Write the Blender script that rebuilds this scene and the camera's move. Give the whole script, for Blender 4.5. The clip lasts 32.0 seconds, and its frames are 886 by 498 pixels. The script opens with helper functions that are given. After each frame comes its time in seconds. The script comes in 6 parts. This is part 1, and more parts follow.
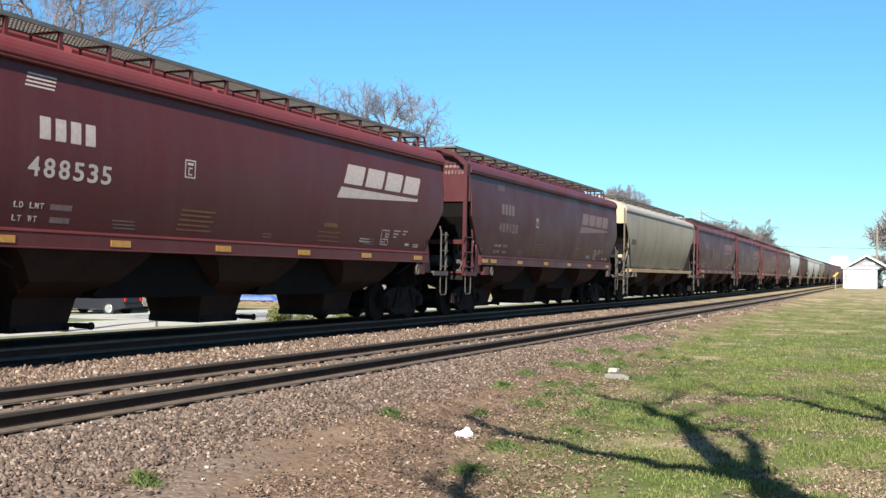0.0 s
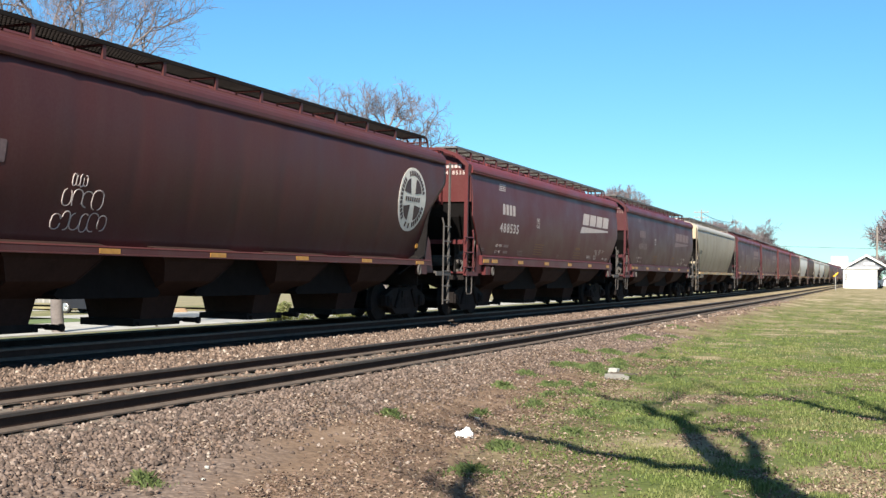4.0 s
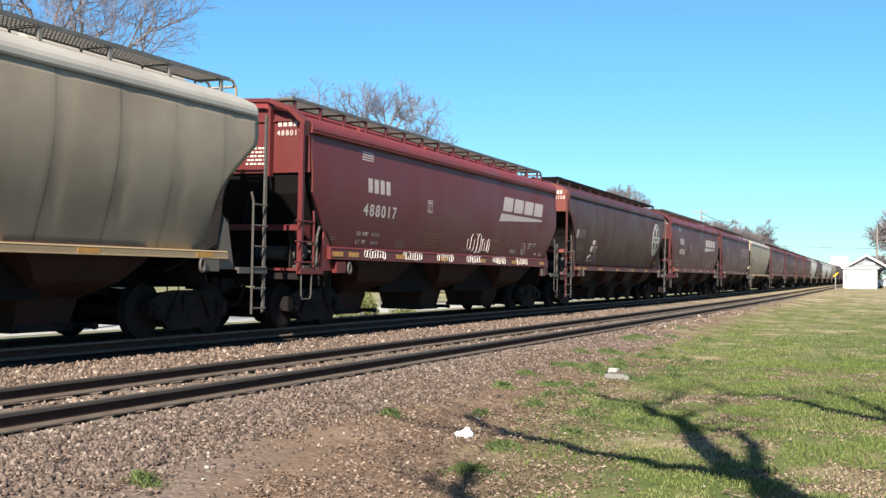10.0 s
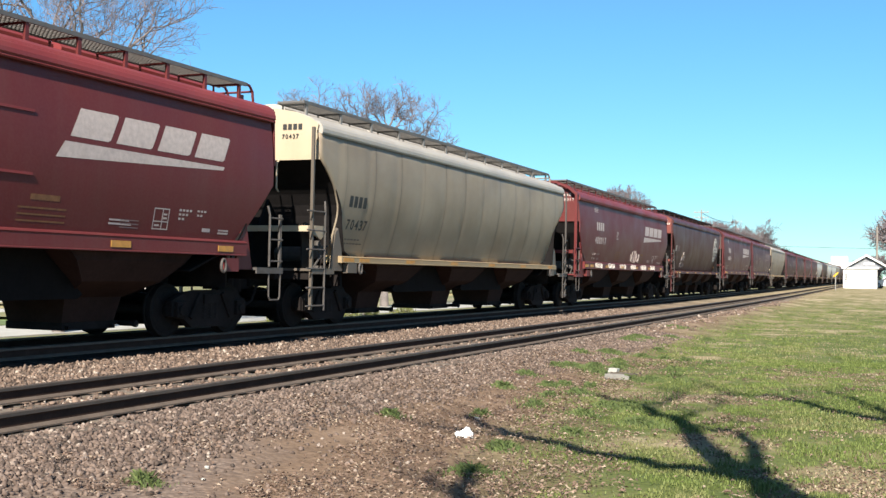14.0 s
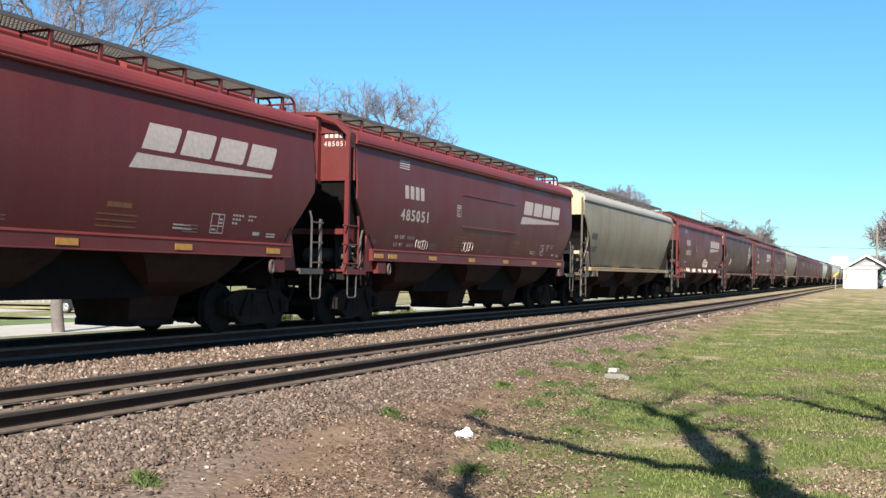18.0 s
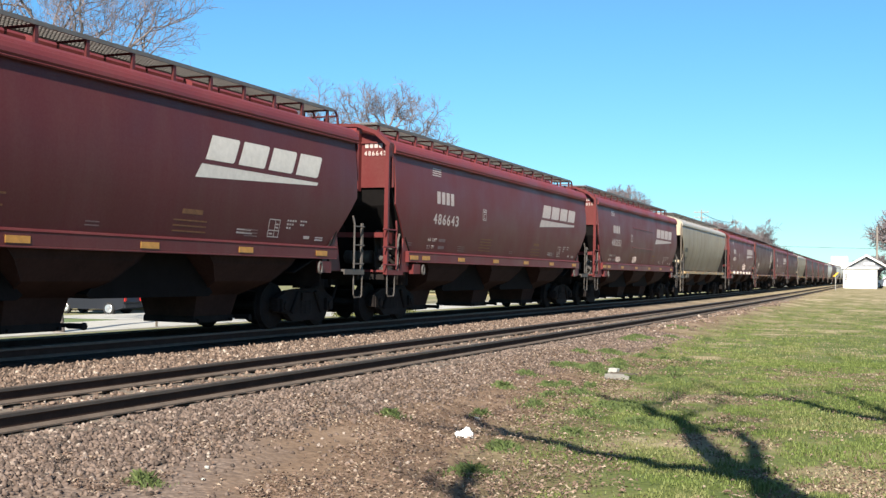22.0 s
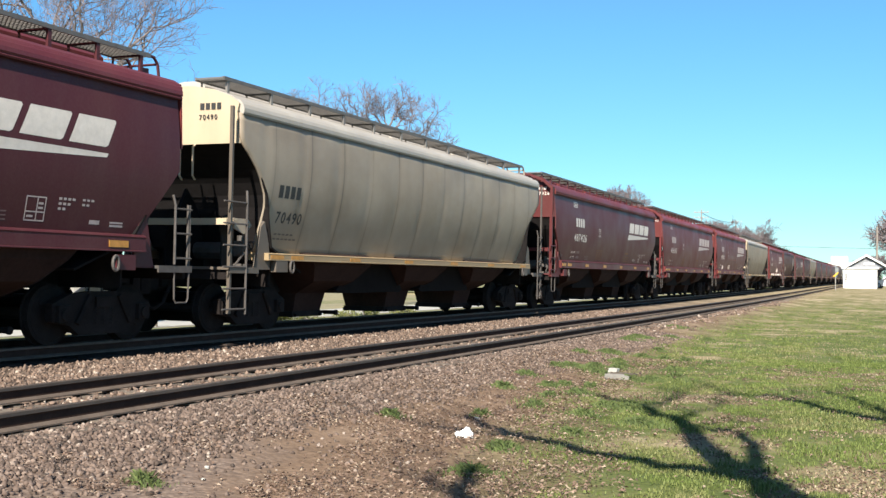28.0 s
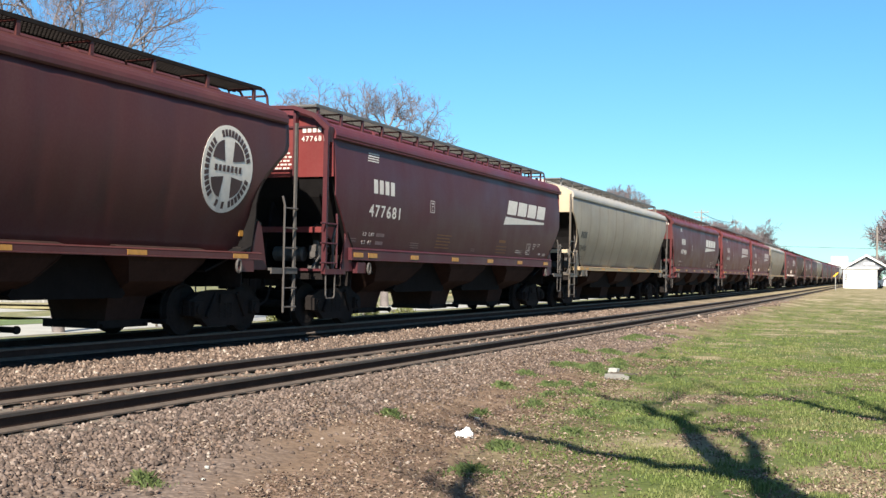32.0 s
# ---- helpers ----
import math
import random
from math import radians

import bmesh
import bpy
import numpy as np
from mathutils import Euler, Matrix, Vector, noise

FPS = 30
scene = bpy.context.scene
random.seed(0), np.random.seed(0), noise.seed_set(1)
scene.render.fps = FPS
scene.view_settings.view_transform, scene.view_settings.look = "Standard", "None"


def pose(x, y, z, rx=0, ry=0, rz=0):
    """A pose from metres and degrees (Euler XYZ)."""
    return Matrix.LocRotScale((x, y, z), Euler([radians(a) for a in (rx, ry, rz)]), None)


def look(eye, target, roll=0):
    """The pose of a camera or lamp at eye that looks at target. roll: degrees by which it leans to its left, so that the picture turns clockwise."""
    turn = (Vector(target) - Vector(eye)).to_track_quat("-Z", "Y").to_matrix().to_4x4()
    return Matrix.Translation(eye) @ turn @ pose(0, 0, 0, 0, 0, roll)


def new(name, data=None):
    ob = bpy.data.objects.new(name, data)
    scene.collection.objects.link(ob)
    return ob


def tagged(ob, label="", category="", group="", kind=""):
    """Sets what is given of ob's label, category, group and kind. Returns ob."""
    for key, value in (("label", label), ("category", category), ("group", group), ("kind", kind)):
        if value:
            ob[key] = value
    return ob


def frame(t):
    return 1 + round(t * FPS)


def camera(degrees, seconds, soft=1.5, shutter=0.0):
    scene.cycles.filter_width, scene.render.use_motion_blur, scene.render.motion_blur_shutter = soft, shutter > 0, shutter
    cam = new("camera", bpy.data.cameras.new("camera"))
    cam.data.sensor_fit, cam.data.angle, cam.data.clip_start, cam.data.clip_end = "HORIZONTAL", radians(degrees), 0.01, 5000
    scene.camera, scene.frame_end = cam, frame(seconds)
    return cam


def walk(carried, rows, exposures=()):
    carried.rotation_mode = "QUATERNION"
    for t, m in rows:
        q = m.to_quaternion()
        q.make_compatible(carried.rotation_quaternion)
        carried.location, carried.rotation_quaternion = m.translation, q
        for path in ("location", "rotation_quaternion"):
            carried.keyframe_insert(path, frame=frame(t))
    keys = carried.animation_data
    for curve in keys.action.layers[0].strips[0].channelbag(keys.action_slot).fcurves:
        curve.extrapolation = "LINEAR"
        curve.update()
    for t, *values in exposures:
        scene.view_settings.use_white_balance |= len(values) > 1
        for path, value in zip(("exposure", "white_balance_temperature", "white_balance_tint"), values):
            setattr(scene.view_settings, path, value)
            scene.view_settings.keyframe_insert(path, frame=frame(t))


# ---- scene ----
# ---- camera and its stand ----
SECONDS = 32.0
cam = camera(44.2, SECONDS, soft=1.45)
EYE = Vector((0.0, 0.0, 1.33))
YAW, PITCH, ROLL = radians(23.335), radians(1.193), 1.084
FORWARD = Vector((-math.sin(YAW) * math.cos(PITCH), math.cos(YAW) * math.cos(PITCH), math.sin(PITCH)))
CAM_POSE = look(EYE, EYE + FORWARD * 10, ROLL)
walk(cam, [(0.0, CAM_POSE), (SECONDS, CAM_POSE)])

# ---- world and sun ----
SUN_TO = Vector((0.19, -0.80, 0.62)).normalized()
world = bpy.data.worlds.new("sky")
scene.world = world
world.use_nodes = True
wn = world.node_tree
sky = wn.nodes.new("ShaderNodeTexSky")
sky.sky_type = "NISHITA"
sky.sun_disc = False
sky.sun_elevation = math.asin(SUN_TO.z)
sky.sun_rotation = math.atan2(SUN_TO.x, SUN_TO.y)
sky.air_density, sky.dust_density, sky.ozone_density = 1.0, 0.0, 3.5
tint = wn.nodes.new("ShaderNodeMix")
tint.data_type, tint.blend_type = "RGBA", "MULTIPLY"
tint.inputs[0].default_value = 1.0
where = wn.nodes.new("ShaderNodeTexCoord")
height = wn.nodes.new("ShaderNodeSeparateXYZ")
cast = wn.nodes.new("ShaderNodeValToRGB")     # the clear sky's cast, from the horizon up
cast.color_ramp.elements[0].color = (0.55, 0.87, 1.04, 1)
cast.color_ramp.elements[1].color = (0.61, 1.07, 1.29, 1)
cast.color_ramp.elements[1].position = 0.22
zenith = cast.color_ramp.elements.new(0.75)
zenith.color = (1.25, 1.12, 1.0, 1)
wn.links.new(where.outputs["Generated"], height.inputs[0])
wn.links.new(height.outputs["Z"], cast.inputs["Fac"])
wn.links.new(cast.outputs["Color"], tint.inputs[7])
wn.links.new(sky.outputs["Color"], tint.inputs[6])
wn.links.new(tint.outputs[2], wn.nodes["Background"].inputs["Color"])
wn.nodes["Background"].inputs["Strength"].default_value = 0.072
sun = new("sun", bpy.data.lights.new("sun", "SUN"))
sun.data.energy, sun.data.angle, sun.data.color = 5.8, radians(0.53), (1.0, 0.92, 0.80)
sun.matrix_world = look(SUN_TO * 60, (0, 0, 0))
scene.view_settings.exposure = 0.84

# ---- plan of the tracks ----
CURVE = 0.000320          # one over the radius of the long bend, per metre
X_SIDING, X_MAIN = -8.15, -12.48   # track centres beside the camera
Z_MAIN = 0.130            # the main line's rail top over the siding's
CAR_Z = Z_MAIN
LIFT = 0.115               # the bodies ride this much over their drawn height


def bend(y):
    """Sideways shift of the tracks: a long left bend, then nearly straight."""
    a = max(-95.0, min(95.0, y))
    b, c, d = max(0.0, min(y, 190.0) - 95), max(0.0, min(y, 260.0) - 190), max(0.0, y - 260)
    return -CURVE * a * a / 2 - 0.0304 * b - 0.0304 * c + 0.00022 * c * c / 2 - 0.015 * d


def on_track(x0, y, z=0.0):
    """A pose on a track, its +y along the rails."""
    return Matrix.Translation((x0 + bend(y), y, z)) @ Matrix.Rotation(math.atan((bend(y - 3) - bend(y + 3)) / 6), 4, "Z")


def smooth(a, b, v):
    k = min(1.0, max(0.0, (v - a) / (b - a)))
    return k * k * (3 - 2 * k)


def ground_z(x, y):
    """Height of the ground sheet."""
    u = x - X_SIDING - bend(y)
    if u > 1.35:
        z = -0.215 - 0.165 * smooth(1.35, 3.4, u)
        z += 0.62 * smooth(60, 145, y) * smooth(1.2, 3.4, u)
        if u > 1.5 and 0 < y < 100:
            z += 0.05 * (noise.noise((x * 0.45, y * 0.45, 0)) + 0.4 * noise.noise((x * 1.7, y * 1.7, 3)))
    elif u > -1.5:
        z = -0.215
    elif u > -4.33:
        z = -0.215 + 0.14 * min(1.0, max(0.0, (-1.9 - u) / 1.9))
    elif u > -5.8:
        z = -0.075
    else:
        z = -0.075 - 0.825 * smooth(5.8, 9.5, -u) - 0.62 * smooth(21, 36, -u)
    return z


# ---- materials ----
def node_mat(name):
    m = bpy.data.materials.new(name)
    m.use_nodes = True
    nt = m.node_tree
    return m, nt, nt.nodes["Principled BSDF"]


def add_noise(nt, scale, detail=4.0, rough=0.55, stretch=None):
    tc = nt.nodes.new("ShaderNodeTexCoord")
    n = nt.nodes.new("ShaderNodeTexNoise")
    n.inputs["Scale"].default_value, n.inputs["Detail"].default_value = scale, detail
    n.inputs["Roughness"].default_value = rough
    if stretch:
        mp = nt.nodes.new("ShaderNodeMapping")
        mp.inputs["Scale"].default_value = stretch
        nt.links.new(tc.outputs["Object"], mp.inputs["Vector"])
        nt.links.new(mp.outputs["Vector"], n.inputs["Vector"])
    else:
        nt.links.new(tc.outputs["Object"], n.inputs["Vector"])
    return n.outputs["Fac"]


def ramp(nt, fac, stops):
    r = nt.nodes.new("ShaderNodeValToRGB")
    e = r.color_ramp.elements
    while len(e) < len(stops):
        e.new(0.5)
    for el, (p, c) in zip(e, stops):
        el.position = p
        el.color = (*c, 1) if len(c) == 3 else c
    nt.links.new(fac, r.inputs["Fac"])
    return r.outputs["Color"]


def mixc(nt, fac, a, b, kind="MIX"):
    m = nt.nodes.new("ShaderNodeMix")
    m.data_type, m.blend_type = "RGBA", kind
    for sock, v in ((m.inputs[0], fac), (m.inputs[6], a), (m.inputs[7], b)):
        if isinstance(v, (int, float)):
            sock.default_value = v
        elif isinstance(v, tuple):
            sock.default_value = (*v, 1) if len(v) == 3 else v
        else:
            nt.links.new(v, sock)
    return m.outputs[2]


def bump(nt, bsdf, height, strength=0.3, distance=0.02):
    b = nt.nodes.new("ShaderNodeBump")
    b.inputs["Strength"].default_value, b.inputs["Distance"].default_value = strength, distance
    nt.links.new(height, b.inputs["Height"])
    nt.links.new(b.outputs["Normal"], bsdf.inputs["Normal"])


def plain(name, col, rough=0.6, metal=0.0, var=0.25, scale=6.0, bump_s=0.15, random_tone=0.0):
    """A painted, worn or raw surface with tone at two scales and a fine relief."""
    m, nt, b = node_mat(name)
    big, fine = add_noise(nt, scale), add_noise(nt, scale * 9, 3)
    lo = tuple(c * (1 - var) for c in col)
    hi = tuple(min(1, c * (1 + var)) for c in col)
    c1 = ramp(nt, big, [(0.3, lo), (0.7, hi)])
    c2 = mixc(nt, 0.35, c1, ramp(nt, fine, [(0.3, lo), (0.7, hi)]))
    if random_tone:
        oi = nt.nodes.new("ShaderNodeObjectInfo")
        lo2, hi2 = (1 - random_tone,) * 3, (1 + random_tone,) * 3
        c2 = mixc(nt, 1.0, c2, ramp(nt, oi.outputs["Random"], [(0, lo2), (1, hi2)]), "MULTIPLY")
    nt.links.new(c2, b.inputs["Base Color"])
    b.inputs["Roughness"].default_value, b.inputs["Metallic"].default_value = rough, metal
    bump(nt, b, fine, bump_s, 0.01)
    return m


def wagon_paint(name="wagon_paint", seams=False):
    """Weathered paint; each wagon's colour is its object colour."""
    m, nt, b = node_mat(name)
    oi = nt.nodes.new("ShaderNodeObjectInfo")
    col = oi.outputs["Color"]
    streak = add_noise(nt, 1.0, 5, 0.6, (2.0, 2.2, 0.25))
    patch = add_noise(nt, 0.7, 4)
    fine = add_noise(nt, 24, 3)
    dusty = mixc(nt, ramp(nt, streak, [(0.45, (0, 0, 0)), (0.8, (0.16, 0.16, 0.16))]), col, (0.15, 0.11, 0.09))
    worn = mixc(nt, ramp(nt, patch, [(0.35, (0.3, 0.3, 0.3)), (0.65, (0, 0, 0))]), dusty, mixc(nt, 1.0, col, (0.55, 0.5, 0.5), "MULTIPLY"))
    grain = mixc(nt, 0.035, worn, ramp(nt, fine, [(0.35, (0.05, 0.04, 0.04)), (0.65, (0.25, 0.22, 0.2))]))
    if seams:
        # rust and soot run down from the welded seams
        tc, sep = nt.nodes.new("ShaderNodeTexCoord"), nt.nodes.new("ShaderNodeSeparateXYZ")
        nt.links.new(tc.outputs["Object"], sep.inputs[0])
        q = sep.outputs["Y"]
        for op, v in (("ADD", 0.6 + 13.6), ("DIVIDE", 1.36), ("FRACT", 0), ("SUBTRACT", 0.5), ("ABSOLUTE", 0)):
            k = nt.nodes.new("ShaderNodeMath")
            k.operation = op
            nt.links.new(q, k.inputs[0])
            k.inputs[1].default_value = v
            q = k.outputs[0]
        line = ramp(nt, q, [(0.40, (0, 0, 0)), (0.478, (0.25, 0.25, 0.25)), (0.5, (1, 1, 1))])
        runs = ramp(nt, add_noise(nt, 1.0, 4, 0.6, (1.0, 3.0, 0.6)), [(0.35, (0.15,) * 3), (0.65, (0.75,) * 3)])
        grain = mixc(nt, mixc(nt, 1.0, line, runs, "MULTIPLY"), grain, (0.06, 0.042, 0.032))
        blot = ramp(nt, add_noise(nt, 0.5, 5, 0.6, (1.0, 1.0, 1.6)), [(0.40, (0.0,) * 3), (0.70, (0.45,) * 3)])
        grain = mixc(nt, blot, grain, mixc(nt, 1.0, grain, (0.55, 0.46, 0.38), "MULTIPLY"))
    nt.links.new(grain, b.inputs["Base Color"])
    rr = ramp(nt, patch, [(0.3, (0.42,) * 3), (0.7, (0.6,) * 3)])
    nt.links.new(rr, b.inputs["Roughness"])
    b.inputs["Specular IOR Level"].default_value = 0.3
    bump(nt, b, add_noise(nt, 1.6, 2), 0.12, 0.02)
    return m


PAINT = wagon_paint()
SEAMED = wagon_paint("seamed_wagon_paint", True)
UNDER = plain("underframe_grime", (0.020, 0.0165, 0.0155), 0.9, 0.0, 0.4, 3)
# recessed end sheets, webs and ridges: their shade is put into this black
SHADE_STEEL = plain("shade_black_steel", (0.012, 0.0105, 0.0105), 0.95, 0.0, 0.3, 3)
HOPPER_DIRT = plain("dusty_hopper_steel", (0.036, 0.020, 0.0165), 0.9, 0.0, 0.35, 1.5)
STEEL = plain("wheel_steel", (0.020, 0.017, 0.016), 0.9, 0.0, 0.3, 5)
GRATE = plain("galvanised_grating", (0.15, 0.142, 0.135), 0.6, 0.3, 0.2, 9)
WHITE = plain("white_stencil", (0.64, 0.59, 0.53), 0.6, 0.0, 0.12, 9)
BLACK = plain("black_stencil", (0.03, 0.03, 0.03), 0.6, 0.0, 0.2, 9)
AMBER = plain("amber_reflector", (0.46, 0.22, 0.045), 0.5, 0.0, 0.25, 8)
FADEDWHITE = plain("faded_white_stencil", (0.50, 0.42, 0.39), 0.7, 0.0, 0.2, 12)
SMUDGE = plain("smudged_dark_stencil", (0.12, 0.10, 0.085), 0.7, 0.0, 0.25, 12)
FADED = plain("faded_stencil", (0.20, 0.13, 0.125), 0.7, 0.0, 0.3, 14)
OCHRE = plain("ochre_stencil", (0.19, 0.085, 0.035), 0.7, 0.0, 0.3, 14)
DARKRED = plain("dark_logo_ground", (0.06, 0.03, 0.028), 0.6, 0.0, 0.2, 6)
RAIL = plain("rail_steel", (0.045, 0.027, 0.021), 0.9, 0.0, 0.3, 4)
FOOT = plain("sunlit_rail_foot", (0.10, 0.075, 0.058), 0.9, 0.0, 0.3, 5)
STEP = plain("worn_step_iron", (0.075, 0.066, 0.060), 0.7, 0.0, 0.3, 8)
RAILTOP = plain("rail_head", (0.085, 0.068, 0.056), 0.6, 0.2, 0.25, 6)
# main-line ties: the train's shade put into a darker timber colour
SHADED_TIE = plain("shaded_timber", (0.045, 0.034, 0.028), 0.9, 0.0, 0.35, 3, 0.5, 0.25)
TIE = plain("weathered_timber", (0.13, 0.105, 0.082), 0.9, 0.0, 0.35, 3, 0.5, 0.25)


# low sheen for the dark surfaces, the shade-coloured ones too
for grimy in (SHADE_STEEL, UNDER, HOPPER_DIRT, STEEL, RAIL, SHADED_TIE):
    grimy.node_tree.nodes["Principled BSDF"].inputs["Specular IOR Level"].default_value = 0.1


# ---- mesh helpers ----
def box(bm, x0, x1, y0, y1, z0, z1):
    v = [bm.verts.new((x, y, z)) for z in (z0, z1) for y in (y0, y1) for x in (x0, x1)]
    for f in ((0, 2, 3, 1), (4, 5, 7, 6), (0, 1, 5, 4), (2, 6, 7, 3), (0, 4, 6, 2), (1, 3, 7, 5)):
        bm.faces.new([v[i] for i in f])


def tube(bm, pts, radii, sides=6, cap=True):
    """A tube along points; radii one value or one a point."""
    pts = [Vector(p) for p in pts]
    if not isinstance(radii, (list, tuple)):
        radii = [radii] * len(pts)
    rings = []
    for i, p in enumerate(pts):
        d = (pts[min(i + 1, len(pts) - 1)] - pts[max(i - 1, 0)]).normalized()
        a = d.orthogonal().normalized() if i == 0 else (a - d * a.dot(d)).normalized()
        b = d.cross(a)
        rings.append([bm.verts.new(p + (a * math.cos(k) + b * math.sin(k)) * radii[i])
                      for k in [2 * math.pi * j / sides for j in range(sides)]])
    for r, s in zip(rings, rings[1:]):
        for j in range(sides):
            bm.faces.new((r[j], r[(j + 1) % sides], s[(j + 1) % sides], s[j]))
    if cap:
        bm.faces.new(rings[0][::-1])
        bm.faces.new(rings[-1])


def sweep_y(bm, outline, y0, y1, closed=True):
    """An outline in x, z drawn out along y."""
    a = [bm.verts.new((x, y0, z)) for x, z in outline]
    b = [bm.verts.new((x, y1, z)) for x, z in outline]
    n = len(outline)
    for i in range(n if closed else n - 1):
        j = (i + 1) % n
        bm.faces.new((a[i], a[j], b[j], b[i]))
    if closed:
        bm.faces.new(a[::-1])
        bm.faces.new(b)


def plate_x(bm, outline, x0, x1):
    """An outline in y, z drawn out along x."""
    a = [bm.verts.new((x0, y, z)) for y, z in outline]
    b = [bm.verts.new((x1, y, z)) for y, z in outline]
    n = len(outline)
    for i in range(n):
        j = (i + 1) % n
        bm.faces.new((a[i], a[j], b[j], b[i]))
    bm.faces.new(a[::-1])
    bm.faces.new(b)


def disc_x(bm, x0, x1, cy, cz, r0, r1, n=24):
    """A turned piece about the x axis, from radius r0 at x0 to r1 at x1."""
    a = [bm.verts.new((x0, cy + r0 * math.cos(t), cz + r0 * math.sin(t))) for t in [2 * math.pi * i / n for i in range(n)]]
    b = [bm.verts.new((x1, cy + r1 * math.cos(t), cz + r1 * math.sin(t))) for t in [2 * math.pi * i / n for i in range(n)]]
    for i in range(n):
        j = (i + 1) % n
        bm.faces.new((a[i], a[j], b[j], b[i]))
    bm.faces.new(a[::-1])
    bm.faces.new(b)


def mesh_of(name, bm, material, shade=False):
    me = bpy.data.meshes.new(name)
    bmesh.ops.recalc_face_normals(bm, faces=bm.faces[:])
    if shade:
        for f in bm.faces:
            f.smooth = True
    bm.to_mesh(me)
    bm.free()
    for m in (material if isinstance(material, (list, tuple)) else [material]):
        me.materials.append(m)
    return me


def part(name, bm, material, parent=None, label="", shade=False):
    """Links a bmesh, or a ready mesh, as one mesh object under a thing or a part."""
    me = mesh_of(name, bm, material, shade) if isinstance(bm, bmesh.types.BMesh) else bm
    ob = new(name, me)
    ob.parent = parent
    if label:
        ob["label"] = label
    return ob


def make(fn, *a, **k):
    bm = bmesh.new()
    fn(bm, *a, **k)
    return bm

# ---- covered hopper wagons ----
# A wagon's own space: x across (its +x side to the camera), y along the rails, z from the rail top.
END = 8.44                # corner posts
MESHES = {}


def shared(key, material, fn, shade=False, ky=1.0):
    """One mesh for all alike pieces; ky draws it out along the wagon."""
    key = key + (round(ky, 4),)
    if key not in MESHES:
        MESHES[key] = mesh_of(key[0], make(fn), material, shade)
        MESHES[key].transform(Matrix.Diagonal((1, ky, 1, 1)))
    return MESHES[key]


def side_x(kind, z):
    """Half width of the body at a height."""
    if kind == "round":
        k = (z - 1.45) / 2.45
        k = min(1, max(0, k))
        return 1.205 + 0.325 * k + 0.15 * math.sin(math.pi * k)
    k = (z - 1.45) / 2.4
    return 1.440 + 0.075 * k + 0.124 * math.sin(math.pi * k)


def side_end(kind, z):
    """Where the side sheet ends at a height."""
    if kind == "round":
        k = min(1.0, max(0.0, (3.34 - z) / 1.2))
        return 8.20 - 0.97 * math.sin(k * math.pi / 2)
    return 8.10 if z > 2.62 else 8.10 - (2.62 - z) * 0.86


def body_side(bm, kind, sign):
    """One side sheet with its panel breaks, cut away towards the ends."""
    low = 1.37 if kind == "round" else 1.54
    zs = [low + (3.84 - low) * i / 18 for i in range(19)]
    if kind != "round":
        zs = sorted(zs + [2.62])
    cols = 121 if kind == "round" else 33
    t = 0.03
    outer, inner = [], []
    for z in zs:
        e = side_end(kind, z)
        ro, ri = [], []
        for i in range(cols):
            y = -e + 2 * e * i / (cols - 1)
            x = side_x(kind, z)
            if kind == "round":
                ph = abs(((y + 0.6) / 1.36) % 1.0 - 0.5) * 2
                x -= 0.016 * ph ** 10
            ro.append(bm.verts.new((sign * x, y, z)))
            ri.append(bm.verts.new((sign * (x - t), y, z)))
        outer.append(ro), inner.append(ri)
    for g in (outer, inner):
        for a, b in zip(g, g[1:]):
            for i in range(cols - 1):
                bm.faces.new((a[i], a[i + 1], b[i + 1], b[i]))
    n = len(zs)
    for i in range(cols - 1):
        bm.faces.new((outer[0][i], inner[0][i], inner[0][i + 1], outer[0][i + 1]))
        bm.faces.new((outer[-1][i], outer[-1][i + 1], inner[-1][i + 1], inner[-1][i]))
    for j in range(n - 1):
        for i in (0, cols - 1):
            bm.faces.new((outer[j][i], outer[j + 1][i], inner[j + 1][i], inner[j][i]))


def roof_outline(kind):
    if kind == "round":
        return [(1.46, 3.86), (1.50, 4.02), (1.30, 4.16), (0.95, 4.29), (0.5, 4.37), (0, 4.39)]
    return [(1.55, 3.86), (1.55, 4.02), (1.25, 4.15), (0.85, 4.25), (0.45, 4.32), (0, 4.33)]


def roof(bm, kind):
    half = roof_outline(kind)
    top = half + [(-x, z) for x, z in half[-2::-1]]
    low = [(x * 0.97, z - 0.05) for x, z in reversed(top)]
    sweep_y(bm, top + low, -8.12, 8.12)


def eave(bm, kind, sign):
    """The rolled side plate under the roof's edge."""
    if kind == "round":
        o = [(1.49, 3.84), (1.555, 3.825), (1.575, 3.86), (1.575, 3.93), (1.55, 4.00), (1.49, 4.07), (1.42, 4.10)]
    else:
        o = [(1.54, 3.80), (1.60, 3.785), (1.612, 3.81), (1.60, 3.83), (1.618, 3.86), (1.612, 3.92), (1.585, 3.99), (1.53, 4.06), (1.44, 4.115)]
    inset = 0.0 if kind == "round" else 0.014
    sweep_y(bm, [(sign * (x - inset), z) for x, z in o], -8.14, 8.14)


def sill(bm, kind, sign):
    """The side sill: a deep channel on flat wagons, a shallow one on round wagons."""
    o = [(1.36, 1.30), (1.60, 1.30), (1.60, 1.315), (1.59, 1.322), (1.59, 1.505), (1.60, 1.525), (1.585, 1.545), (1.53, 1.565), (1.36, 1.565)]
    if kind == "round":
        o = [(1.13, 1.235), (1.605, 1.235), (1.605, 1.25), (1.595, 1.255), (1.595, 1.335), (1.60, 1.35), (1.57, 1.372), (1.13, 1.385)]
    sweep_y(bm, [(sign * x, z) for x, z in o], -7.30, 7.30)


